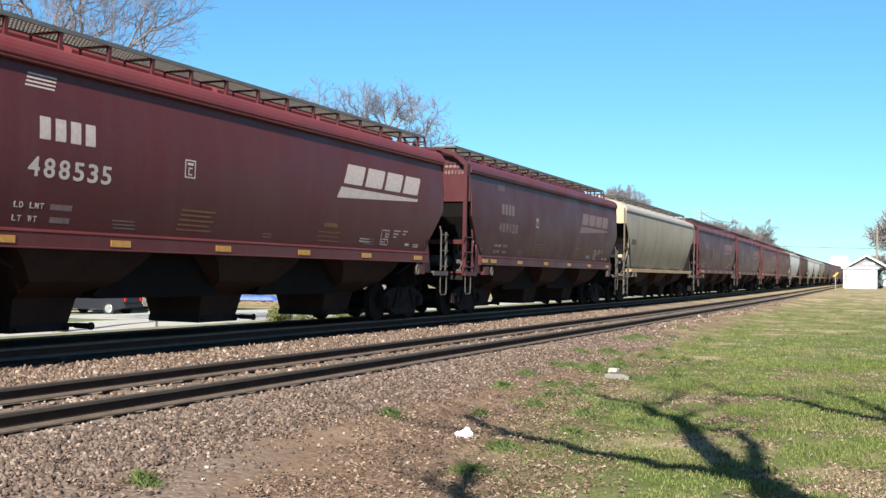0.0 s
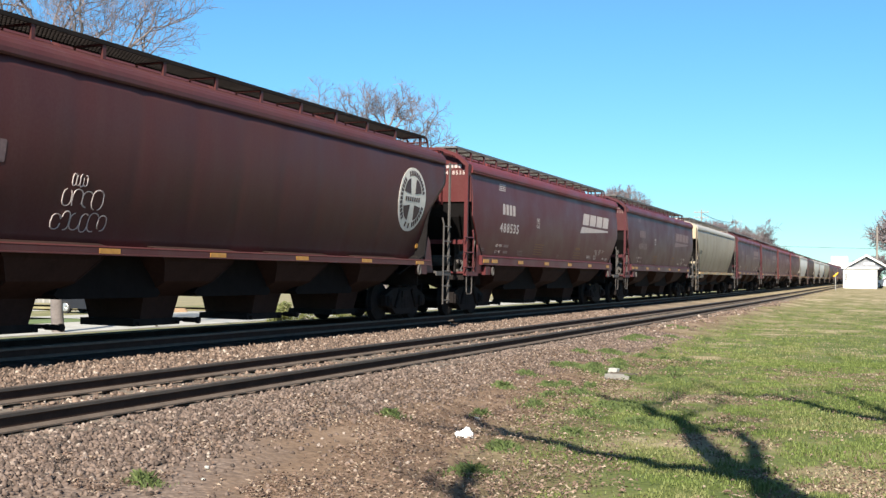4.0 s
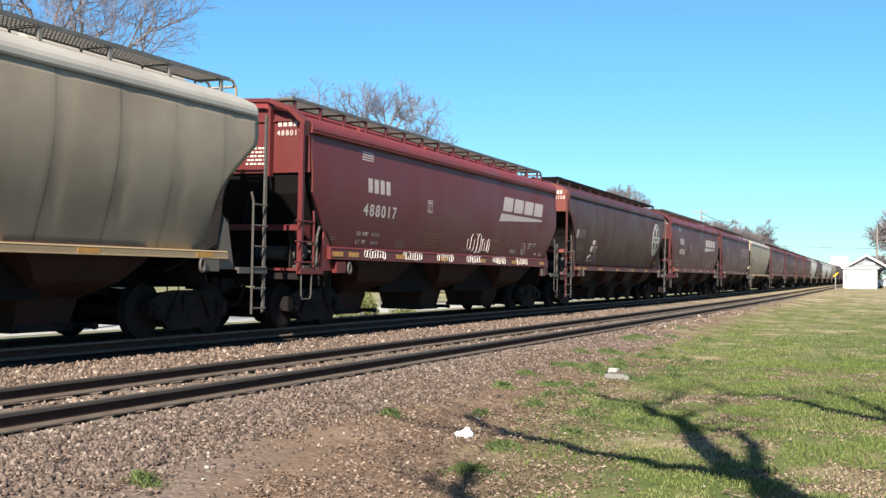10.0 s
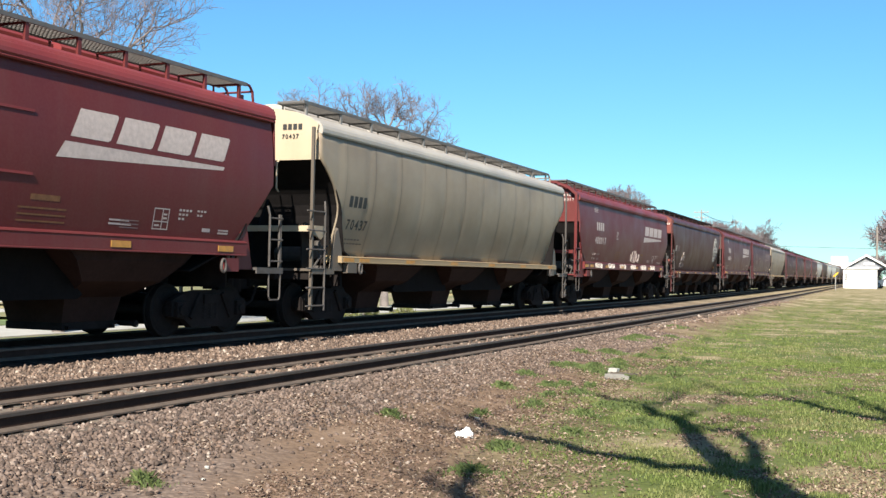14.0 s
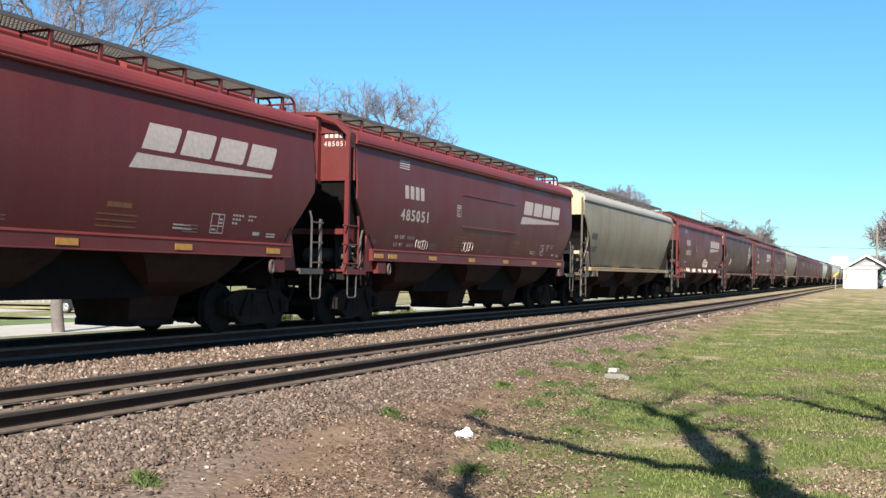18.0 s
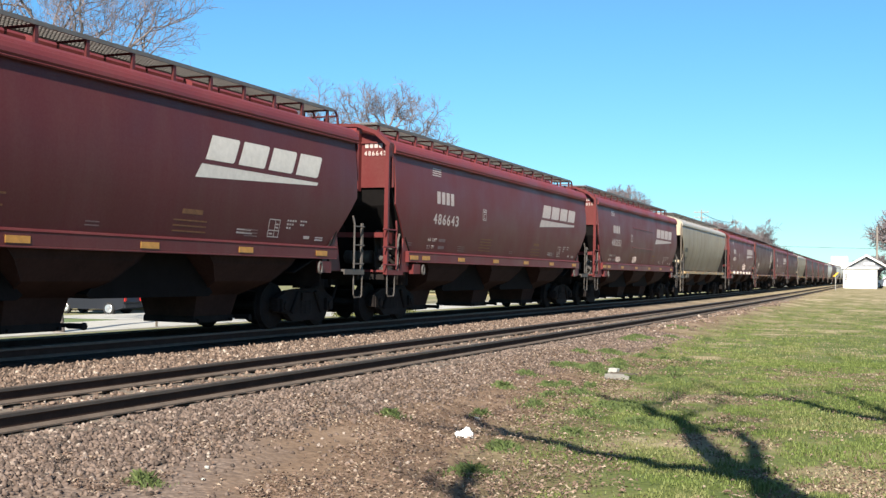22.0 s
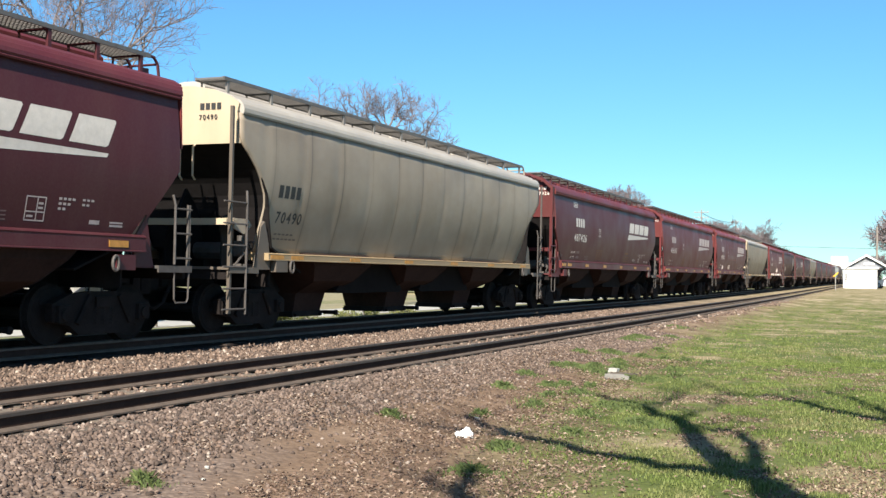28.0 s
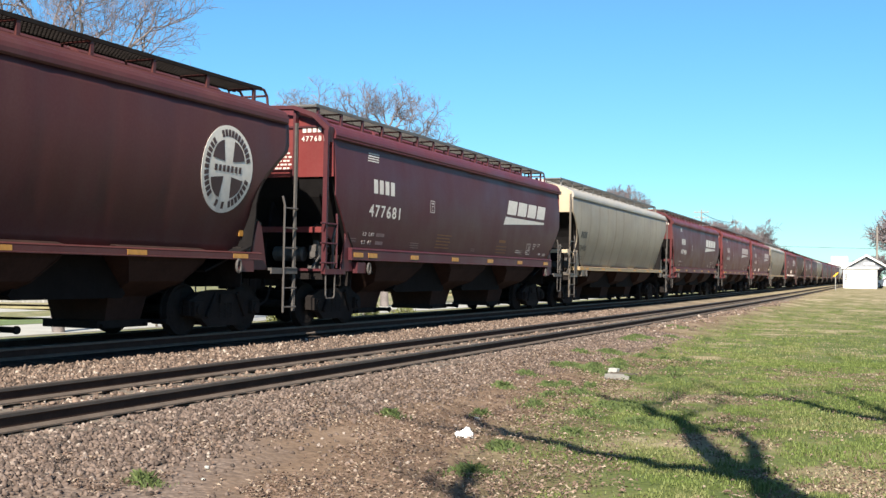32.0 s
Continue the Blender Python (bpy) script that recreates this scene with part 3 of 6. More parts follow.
def build_wagon(kind, paint, number="", mark="white", herald="", tags=(), label="", reach=END, seed=0, end=None, panel_lines=False, logo=(2.85, 0.95, 2.86, 0.42), trim=None, shift=0.0):
    """A covered hopper with its parts. kind: flat or round sides. reach: half its length over the posts."""
    rng = random.Random(seed)
    car = new("covered_hopper_wagon")
    tagged(car, label, "freight wagon", "wagons of the grain train")
    car.empty_display_size = 0.5
    # roofs and eaves of flat and grey wagons: sunlight painted in as lighter tone
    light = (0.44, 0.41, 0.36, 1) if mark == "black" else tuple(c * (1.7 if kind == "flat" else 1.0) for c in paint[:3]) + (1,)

    ky = reach / END
    post_paint = DIRTY if mark == "black" else paint

    def add(name, key, material, fn, parent=car, label="", m=None, shade=False, colour=paint):
        me = shared((name,) + key, material, fn, shade, 1.0 if name in UNSTRETCHED else ky)
        ob = part(name, me, None, parent, label)
        ob.color = colour
        if name.endswith("_stencil") or name == "spring_nest":
            ob["kind"] = "stuff"
        m = m.copy() if m is not None else Matrix.Identity(4)
        if parent is car or name == "bracket":
            m.translation.y *= ky
        if parent is car and name not in LOW_PARTS:
            m.translation.z += LIFT
        ob.matrix_basis = m
        return ob

    seamed = mark == "black" and paint[0] < 0.6
    for s in (-1, 1):
        add("body_side", (kind, s, seamed), SEAMED if seamed else PAINT, lambda bm: body_side(bm, kind, s), shade=(kind == "round"))
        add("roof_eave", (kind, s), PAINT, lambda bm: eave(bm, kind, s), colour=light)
        add("side_sill", (kind, s), PAINT, lambda bm: sill(bm, kind, s), colour=trim or paint)
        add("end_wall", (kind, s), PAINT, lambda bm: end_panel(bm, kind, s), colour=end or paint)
        add("slope_sheet", (kind, s), SHADE_STEEL, lambda bm: slope_sheet(bm, kind, s))
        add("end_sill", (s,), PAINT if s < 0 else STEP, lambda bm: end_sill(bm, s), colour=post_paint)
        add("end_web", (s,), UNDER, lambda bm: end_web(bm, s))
        add("end_centre_web", (kind, s), SHADE_STEEL, lambda bm: end_centre_web(bm, kind, s))
        add("bolster_web", (s,), UNDER, lambda bm: bolster_web(bm, s))
        add("coupler", (s,), UNDER, lambda bm: coupler(bm, s), label="dark cast steel coupler")
        if kind == "flat":
            if s < 0:
                add("end_hoop", (s,), PAINT, lambda bm: end_frame(bm, s))
            for q in (-1, 1):
                add("end_stiffener", (s,), PAINT, lambda bm: box(bm, -0.028, 0.028, *sorted((s * 8.19, s * 8.34)), 2.92, 4.38), m=Matrix.Translation((q * 0.72, 0, 0)))
            add("end_rib", (s,), PAINT, lambda bm: box(bm, -1.5, 1.5, *sorted((s * 8.19, s * 8.23)), 4.02, 4.06))
        post = ((0.038, 1.0, 3.92) if s < 0 else (0.02, 1.0, 2.10)) if kind == "flat" else ((0.024, 0.28, 3.92) if s < 0 else (0.02, 0.28, 3.90))
        for q in (-1, 1):
            add("corner_post", (kind, s), PAINT if s < 0 else STEP, lambda bm: corner_post(bm, *post), colour=post_paint, m=Matrix.Translation((q * 1.55, s * END, 0)) @ Matrix.Rotation(0 if s < 0 else math.pi, 4, "Z"))
            zs = (1.22, 1.62, 2.02) if kind == "flat" else (0.36, 0.72, 1.10, 1.48, 1.86, 2.24)
            iron = PAINT if kind == "flat" and s < 0 else STEP
            lad = add("ladder", (kind, s), iron, lambda bm: ladder_stile(bm, zs, 0.42, -s), m=Matrix.Translation((q * 1.60, s * END, 0)))
            for z in zs:
                add("rung", (kind, s), iron, lambda bm: rung(bm, 0.42, -s, 0.26 if s < 0 else 0.02), parent=lad, m=Matrix.Translation((0, 0, z)))
            if kind == "flat":
                add("stirrup_step", (), STEP, lambda bm: stirrup(bm, 0.40, 0.52), m=Matrix.Translation((q * 1.58, s * (END - 0.2), 1.02)))
            add("body_gusset", (s,), PAINT, lambda bm: gusset(bm, s), colour=post_paint, m=Matrix.Identity(4) if q > 0 else Matrix.Translation((-2.96, 0, 0)))
            add("web_plate", (s,), PAINT, lambda bm: inner_plate(bm, s), colour=SHADE_BLACK, m=Matrix.Identity(4) if q > 0 else Matrix.Translation((-2.07, 0, 0)))
            add("jacking_pad", (s,), PAINT, lambda bm: jacking_pad(bm, s), colour=post_paint, m=Matrix.Identity(4) if q > 0 else Matrix.Translation((-3.08, 0, 0)))
            add("tow_eye", (), STEP, tow_eye, m=Matrix.Translation((q * 1.63, s * 6.55, 1.12)))
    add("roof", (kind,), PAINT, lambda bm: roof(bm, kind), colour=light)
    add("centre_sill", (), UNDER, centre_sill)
    add("brake_gear", (), STEP, brake_gear, label="grimy brake valve and pipes")
    add("valve_bracket", (), PAINT, lambda bm: plate_x(bm, [(-8.0, 1.98), (-7.55, 1.98), (-7.45, 1.86), (-7.68, 1.70), (-8.0, 1.80)], 1.28, 1.31), colour=paint)
    add("brake_wheel", (), UNDER, brake_wheel)
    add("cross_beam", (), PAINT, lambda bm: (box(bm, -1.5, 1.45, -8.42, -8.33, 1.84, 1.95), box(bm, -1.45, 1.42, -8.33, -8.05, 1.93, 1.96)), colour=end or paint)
    for q in (0.34, 0.62) if mark == "black" else ():
        add("handhold", (), PAINT, lambda bm: tube(bm, [(0, -8.23, 3.30), (0, -8.30, 3.24), (0, -8.30, 2.72), (0, -8.23, 2.66)], 0.02, 5), colour=end or paint, m=Matrix.Translation((q, 0, 0)))
    bays = [(-4.5, 2.25), (0, 2.25), (4.5, 2.25)] if kind == "flat" else [(-4.2, 2.1), (0, 2.1), (4.2, 2.1)] if mark == "black" else [(-4.9, 1.62), (-1.63, 1.62), (1.63, 1.62), (4.9, 1.62)]
    for y, half in bays:
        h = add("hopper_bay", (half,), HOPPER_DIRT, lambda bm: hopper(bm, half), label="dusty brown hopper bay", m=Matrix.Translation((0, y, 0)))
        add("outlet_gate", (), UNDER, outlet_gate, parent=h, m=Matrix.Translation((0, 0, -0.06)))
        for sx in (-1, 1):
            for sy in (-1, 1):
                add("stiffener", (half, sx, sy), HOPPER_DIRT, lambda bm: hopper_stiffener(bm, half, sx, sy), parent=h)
    for (y0, h0), (y1, h1) in zip(bays, bays[1:]):
        add("cross_ridge", (kind, len(bays)), SHADE_STEEL, lambda bm: sweep_ridge(bm, len(bays)), m=Matrix.Translation((0, (y0 + y1) / 2, 0)))
    # roof walks
    for s in (-1, 1):
        w = add("roof_walk", (s, kind == "round" and mark != "black"), UNDER if kind == "round" and mark != "black" else GRATE, lambda bm: grating(bm, s, -8.0, 8.02), label="galvanised open roof walk")
        n = 16 if kind == "flat" else 12
        for i in range(n):
            y = -7.85 + 15.65 * i / (n - 1)
            add("bracket", (), PAINT, bracket, parent=w, colour=PEWTER if mark == "black" else paint, m=Matrix.Translation((0, y, 0)) if s > 0 else pose(0, y, 0, 0, 0, 180))
    add("walk_end_rail", (1,), PAINT, lambda bm: walk_end_rail(bm, 1))
    for i in range(4):
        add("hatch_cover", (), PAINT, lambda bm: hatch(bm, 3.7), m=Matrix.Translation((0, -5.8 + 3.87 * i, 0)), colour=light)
    # trucks
    for s in (-1, 1):
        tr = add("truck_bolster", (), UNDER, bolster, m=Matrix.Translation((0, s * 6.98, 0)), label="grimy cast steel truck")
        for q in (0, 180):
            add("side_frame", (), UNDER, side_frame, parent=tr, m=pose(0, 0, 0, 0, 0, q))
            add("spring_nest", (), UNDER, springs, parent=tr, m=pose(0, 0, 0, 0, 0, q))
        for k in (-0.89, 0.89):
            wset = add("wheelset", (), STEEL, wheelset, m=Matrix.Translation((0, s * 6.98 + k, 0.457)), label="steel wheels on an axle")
            WHEELS.append(wset)
    # reflectors along the sill
    for y in (-7.0, -6.3, -4.0, -1.37, 1.33, 3.97, 6.65):
        for q in (-1, 1):
            add("reflector", (kind,), AMBER, lambda bm: box(bm, -0.004, 0.004, -0.22, 0.22, *((-0.05, 0.05) if kind == "flat" else (-0.038, 0.038))), m=Matrix.Translation((q * 1.597, y, 1.41 if kind == "flat" else 1.295)), label="amber reflector strip")
    # marks
    def lettering(name, text, size, material, y, z, width, label=""):
        """Upright characters along the side, one part each, the whole as wide as told."""
        z += 0.04 * (kind == "flat")
        lean = math.atan((side_x(kind, z + size * 0.7) - side_x(kind, z)) / (size * 0.7))
        for i, ch in enumerate(text):
            if ch == " ":
                continue
            me = digits(ch, size, material, (name, ch, size, material.name), 1.0)
            ob = part(name, me, None, car, label)
            lo, hi = min(v.co.y for v in me.vertices), max(v.co.y for v in me.vertices)
            step = width / len(text)
            ob.scale.y = min(1.6, step * 0.74 / (hi - lo)) if ch not in "1I" else 1.2
            mid = (lo + hi) / 2 * ob.scale.y
            ob.rotation_euler.y = lean
            ob.location = (side_x(kind, z) + 0.0028, y * ky + step * (i + 0.46) - mid, z + LIFT)

    ink = {"ghost": FADED, "white": WHITE, "black": BLACK, "faded": FADEDWHITE}[mark]
    if kind == "flat":
        for i in range(4):
            add("road_mark", (mark, i, shift), ink, lambda bm: notched(bm, -5.70 + shift + 0.295 * i, 2.75, 0.205, 0.31, 0, kind), label="white stencilled road mark")
            add("logo_block", (mark, i, logo), ink, lambda bm: notched(bm, logo[0] + logo[1] * i, logo[2], logo[1] * 0.86, logo[3], 0.22, kind), label="white leaning logo block")
        add("logo_stripe", (mark, logo), ink, lambda bm: logo_stripe(bm, kind, logo), label="white tapering stripe")
        add("caution_stencil", (mark, shift), ink, lambda bm: bars(bm, [(-5.94 + shift + 0.02 * i, 3.44 + 0.055 * i, 0.54, 0.026) for i in range(4)], None))
        add("clearance_stencil", (shift,), FADEDWHITE, lambda bm: stencil_frame(bm, -2.50 + shift, 2.50, 0.28, 0.30, 0.022))
        for k, text in enumerate(("LD LMT", "LT WT")):
            lettering("weight_letter", text, 0.115, FADEDWHITE, -6.05 + shift, 1.80 - 0.18 * k, 0.095 * len(text))
        add("weight_figures_stencil", (shift,), FADED, lambda bm: bars(bm, [(-5.38 + shift, 1.80, 0.42, 0.08), (-5.36 + shift, 1.62, 0.38, 0.08), (-7.25, 1.66, 0.3, 0.02), (-7.25, 1.71, 0.3, 0.02)], None))
        add("data_stencil", (), FADED, lambda bm: bars(bm, [(-4.05 - 0.02 * i, 1.60 + 0.055 * i, 0.5, 0.018) for i in range(3)] + [(0.0, 1.62 + 0.055 * i, 0.3, 0.018) for i in range(2)] + [(4.05, 1.62 + 0.055 * i, 0.42, 0.018) for i in range(3)], None))
        add("warning_stencil", (), OCHRE, lambda bm: bars(bm, [(-2.55 + 0.015 * i, 1.64 + 0.08 * i, 0.85 if i % 2 else 0.95, 0.028) for i in range(5)] + [(2.0, 1.62 + 0.09 * i, 0.9, 0.024) for i in range(3)] + [(2.2, 1.92, 0.55, 0.08)], None))
        add("inspection_stencil", (), FADEDWHITE, lambda bm: (stencil_frame(bm, 4.80, 1.63, 0.38, 0.34, 0.018, True), bars(bm, [(5.42 + 0.09 * i, 1.95 - 0.07 * k, 0.06, 0.035) for k in range(3) for i in range(4 - k)] + [(5.9 + 0.09 * i, 1.96 - 0.07 * k, 0.06, 0.03) for k in range(2) for i in range(3 - k)] + [(6.1, 1.64, 0.22, 0.06), (6.55, 1.62, 0.3, 0.03), (6.55, 1.67, 0.3, 0.025), (3.8, 1.66, 0.5, 0.03), (3.8, 1.72, 0.45, 0.025)], None)))
        add("end_data_stencil", (), WHITE, lambda bm: [plate_y(bm, 0.10 + 0.03 * (i % 2) + 0.095 * j, 3.17 + 0.078 * i, 0.055 + 0.02 * ((i + j) % 2), 0.035, -8.195) for i in range(6) for j in range(5 if i < 5 else 2)])
    else:
        for i in range(4):
            if herald:
                add("road_mark", (mark, "herald", i), ink if i == 0 else FADED, lambda bm: notched(bm, -7.0 + 0.30 * i, 2.42, 0.21, 0.30, 0, "round"), label="white stencilled road mark" if i == 0 else "worn stencilled road mark")
            else:
                add("road_mark", (mark, "round", i), ink, lambda bm: notched(bm, -6.84 + 0.205 * i, 2.43, 0.145, 0.24, 0, "round"), label="stencilled road mark")
        add("data_stencil", ("round", mark), SMUDGE if mark == "black" else FADED, lambda bm: bars(bm, [(-6.75 + 0.5 * j, 1.62 + 0.10 * i, 0.42, 0.04) for i in range(2) for j in range(2)] if mark != "black" else [(-6.7 + 0.14 * j, 1.64 + 0.09 * i, 0.10, 0.03) for i in range(2) for j in range(6 - i)], "round"))
    if number:
        if kind == "flat":
            lettering("digit", number, 0.37, ink, -5.9 + shift, 2.24, 1.74)
        elif herald:
            lettering("digit", number[:1], 0.30, ink, -7.0, 1.98, 0.2)
            lettering("digit", number[1:], 0.28, FADED, -6.76, 1.98, 0.95)
        else:
            lettering("digit", number, 0.31, ink, -6.80, 1.96, 1.0)
        size, x0 = (0.125, 0.66) if mark == "black" else (0.15, 0.82)
        for n, ch in enumerate(number):
            e = part("end_digit", digits(ch, size, ink, ("end_digit", ch, size, ink.name), 1.0), None, car)
            e.matrix_basis = Matrix.Translation((x0 + n * size * 0.66, -8.205 * ky, 3.74 + LIFT)) @ Matrix.Rotation(-math.pi / 2, 4, "Z")
        add("end_mark", (mark,), ink, lambda bm: [plate_y(bm, (0.68 if mark == "black" else 0.84) + 0.12 * i, 3.92, 0.085, 0.115, -8.20) for i in range(4)])
    if panel_lines:
        for z in (2.30, 3.15):
            add("panel_line", (z,), PAINT, lambda bm: box(bm, side_x(kind, z) - 0.01, side_x(kind, z) + 0.02, -2.12, 2.17, z - 0.018, z + 0.018), colour=light)
    if kind == "round" and herald:
        for y in (-7.15, 7.0):
            add("amber_patch", (y,), AMBER, lambda bm: box(bm, side_x(kind, 1.75) - 0.01, side_x(kind, 1.75) + 0.006, y, y + 0.12, 1.66, 1.86), label="amber reflector patch")
    if herald:
        hp = add("round_herald", (), WHITE, lambda bm: herald_disc(bm, kind), label="white round herald with a cross")
        add("herald_ground", (), DARKRED, lambda bm: herald_dark(bm, kind), parent=hp)["kind"] = "stuff"
    for i, (y, z, w, h) in enumerate(tags):
        sx = 1.592 if z < 1.5 else side_x(kind, z + h / 2) + 0.003
        g = part("sprayed_tag", make(squiggle, y, z, w, h, seed * 31 + i, sx, 0.011 if z < 1.5 else 0.009), WHITE if z < 1.5 else FADEDWHITE, car, "pale sprayed scrawl")
        if z > 1.5:
            for v in g.data.vertices:
                v.co.x += side_x(kind, v.co.z + 0.04) - side_x(kind, z + h / 2)
        g.location.z = LIFT + (0.06 if z < 1.5 else 0.04)
    return car


def plate_y(bm, x, z, w, h, y):
    box(bm, x, x + w, y - 0.003, y + 0.003, z, z + h)


WHEELS = []
PEWTER = (0.20, 0.19, 0.175, 1)
MAROON = (0.096, 0.0165, 0.018, 1)
RED = (0.129, 0.0200, 0.0205, 1)
DARK = (0.072, 0.014, 0.019, 1)
BROWN = (0.082, 0.021, 0.020, 1)
GREY = (0.365, 0.30, 0.22, 1)
DIRTY = (0.12, 0.10, 0.08, 1)
PALE = (0.385, 0.325, 0.25, 1)
TAN = (0.34, 0.25, 0.14, 1)
# grey wagons' ends: brighter than the sides, sunlight put into the colour
LIT_CREAM = (0.52, 0.43, 0.30, 1)
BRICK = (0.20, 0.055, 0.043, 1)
# web plates in the end recess: shade put into the colour
SHADE_BLACK = (0.011, 0.009, 0.008, 1)
CARS = []   # (wagon, its middle at the start)


# rear corner posts of the wagons at the start, and their lengths over the couplers
REAR = {-9: -158.10, -8: -139.19, -7: -121.45, -6: -102.62, -5: -84.25, -4: -65.97, -3: -47.62, -2: -28.61, -1: -10.33, 0: 8.58, 1: 27.02, 2: 45.42}
LENGTH = {-8: 17.74}


def place_in_train(i, kind="flat", **k):
    length = LENGTH.get(i, 18.35 if kind == "flat" else 18.90)
    if i + 1 not in REAR:
        REAR[i + 1] = REAR[i] + length
    reach = (length - 1.2) / 2
    CARS.append((build_wagon(seed=i + 40, kind=kind, reach=reach, **k), REAR[i] + reach))


maroon_label = "weathered maroon flat-sided covered hopper wagon with white logo"
brown_label = "dark brown round-sided covered hopper wagon with white round herald"
grey_label = "dusty pale grey round-sided covered hopper wagon"
low_tags = tuple((-5.9 + 2.02 * k, 1.28, 1.05, 0.20) for k in range(6))
place_in_train(-9, kind="round", paint=BROWN, herald="cross", label=brown_label, tags=((-1.0, 1.7, 1.4, 0.4),))
# this end wall's brighter red has the sunlight on it painted in
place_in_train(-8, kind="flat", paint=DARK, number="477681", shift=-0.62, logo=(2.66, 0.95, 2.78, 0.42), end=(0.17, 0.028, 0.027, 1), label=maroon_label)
place_in_train(-7, kind="round", paint=PALE, number="70490", mark="black", label=grey_label, end=LIT_CREAM, trim=TAN)
place_in_train(-6, kind="flat", paint=MAROON, number="487426", shift=0.12, logo=(2.70, 0.96, 2.86, 0.43), label=maroon_label)
place_in_train(-5, kind="flat", paint=RED, number="486643", mark="faded", label=maroon_label)
place_in_train(-4, kind="flat", paint=RED, number="485051", mark="faded", panel_lines=True, label="red-maroon flat-sided covered hopper wagon with two raised panel lines and scrawls", tags=((-4.92, 1.59, 0.7, 0.22), (-1.94, 1.59, 0.8, 0.27)))
place_in_train(-3, kind="round", paint=GREY, number="70437", mark="black", label=grey_label, end=LIT_CREAM, trim=TAN)
place_in_train(-2, kind="flat", paint=RED, number="488017", mark="faded", label="maroon flat-sided covered hopper wagon with white scrawls along its sill", tags=low_tags + ((0.35, 1.57, 1.0, 0.55), (1.3, 1.6, 0.75, 0.42)))
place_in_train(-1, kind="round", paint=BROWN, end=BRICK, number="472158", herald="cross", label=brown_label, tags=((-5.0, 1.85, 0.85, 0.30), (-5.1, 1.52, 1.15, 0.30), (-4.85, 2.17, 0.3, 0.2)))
place_in_train(0, kind="flat", paint=MAROON, number="488535", mark="faded", label=maroon_label)
place_in_train(1, kind="flat", paint=DARK, number="489120", mark="ghost", label=maroon_label)
place_in_train(2, kind="round", paint=PALE, label=grey_label, mark="black", end=LIT_CREAM, trim=TAN)
CHALK = (0.82, 0.81, 0.77, 1)
FAR = [DARK, DARK, MAROON, MAROON, CHALK, BROWN, CHALK, CHALK, PALE, BROWN, DARK, MAROON, DARK, BROWN, DARK, MAROON, BROWN, DARK]
for n, c in enumerate(FAR):
    pale = c in (PALE, CHALK)
    place_in_train(3 + n, kind="round" if pale or c == BROWN else "flat", paint=c, mark="black" if pale else "ghost", end=LIT_CREAM if pale else None, trim=TAN if pale else None,
                   label="far chalk-white round-sided covered hopper wagon" if c == CHALK else grey_label if c == PALE else maroon_label if c != BROWN else "dark brown round-sided covered hopper wagon")


# ---- tracks ----
def rail_profile():
    return [(-0.07, -0.17), (0.07, -0.17), (0.07, -0.155), (0.012, -0.13), (0.012, -0.05), (0.036, -0.035), (0.036, -0.004), (0.030, 0.0),
            (-0.030, 0.0), (-0.036, -0.004), (-0.036, -0.035), (-0.012, -0.05), (-0.012, -0.13), (-0.07, -0.155)]


def rail(x0, z, y0, y1, n):
    """A rail along the bend."""
    bm = bmesh.new()
    o = rail_profile()
    rings = []
    for i in range(n + 1):
        y = y0 + (y1 - y0) * (i / n)
        rings.append([bm.verts.new((x0 + bend(y) + px, y, z + pz)) for px, pz in o])
    for a, b in zip(rings, rings[1:]):
        for i in range(len(o)):
            j = (i + 1) % len(o)
            f = bm.faces.new((a[i], a[j], b[j], b[i]))
            # head sides and foot lighter than the web: sunlight put into their colours
            f.material_index = 1 if i in (5, 6, 7, 8, 9) else 2 if i in (1, 2, 12, 13) else 0
    return bm


def tracks():
    for x0, z, name in ((X_SIDING, 0.0, "siding_track"), (X_MAIN, Z_MAIN, "main_track")):
        t = tagged(new(name), "", "", "", "structure")
        for s in (-1, 1):
            part("rail", rail(x0 + s * 0.7525, z, -60, 620, 170), [RAIL, RAILTOP, FOOT], t, "rusty-sided steel rail with a worn head")
        reach = 1.3 if z == 0 else 0.98   # the main line's tie ends lie under its ballast
        me = mesh_of("tie", make(lambda bm: box(bm, -reach, reach, -0.115, 0.115, -0.18, 0.0)), TIE if z == 0 else SHADED_TIE)
        for i in range(200):
            y = -10 + 0.53 * i
            ob = part("tie", me, None, t)
            ob.matrix_basis = on_track(x0 + random.uniform(-0.04, 0.04), y, z - (0.192 if z == 0 else 0.222) + random.uniform(-0.012, 0.012)) @ Matrix.Rotation(random.uniform(-0.02, 0.02), 4, "Z")


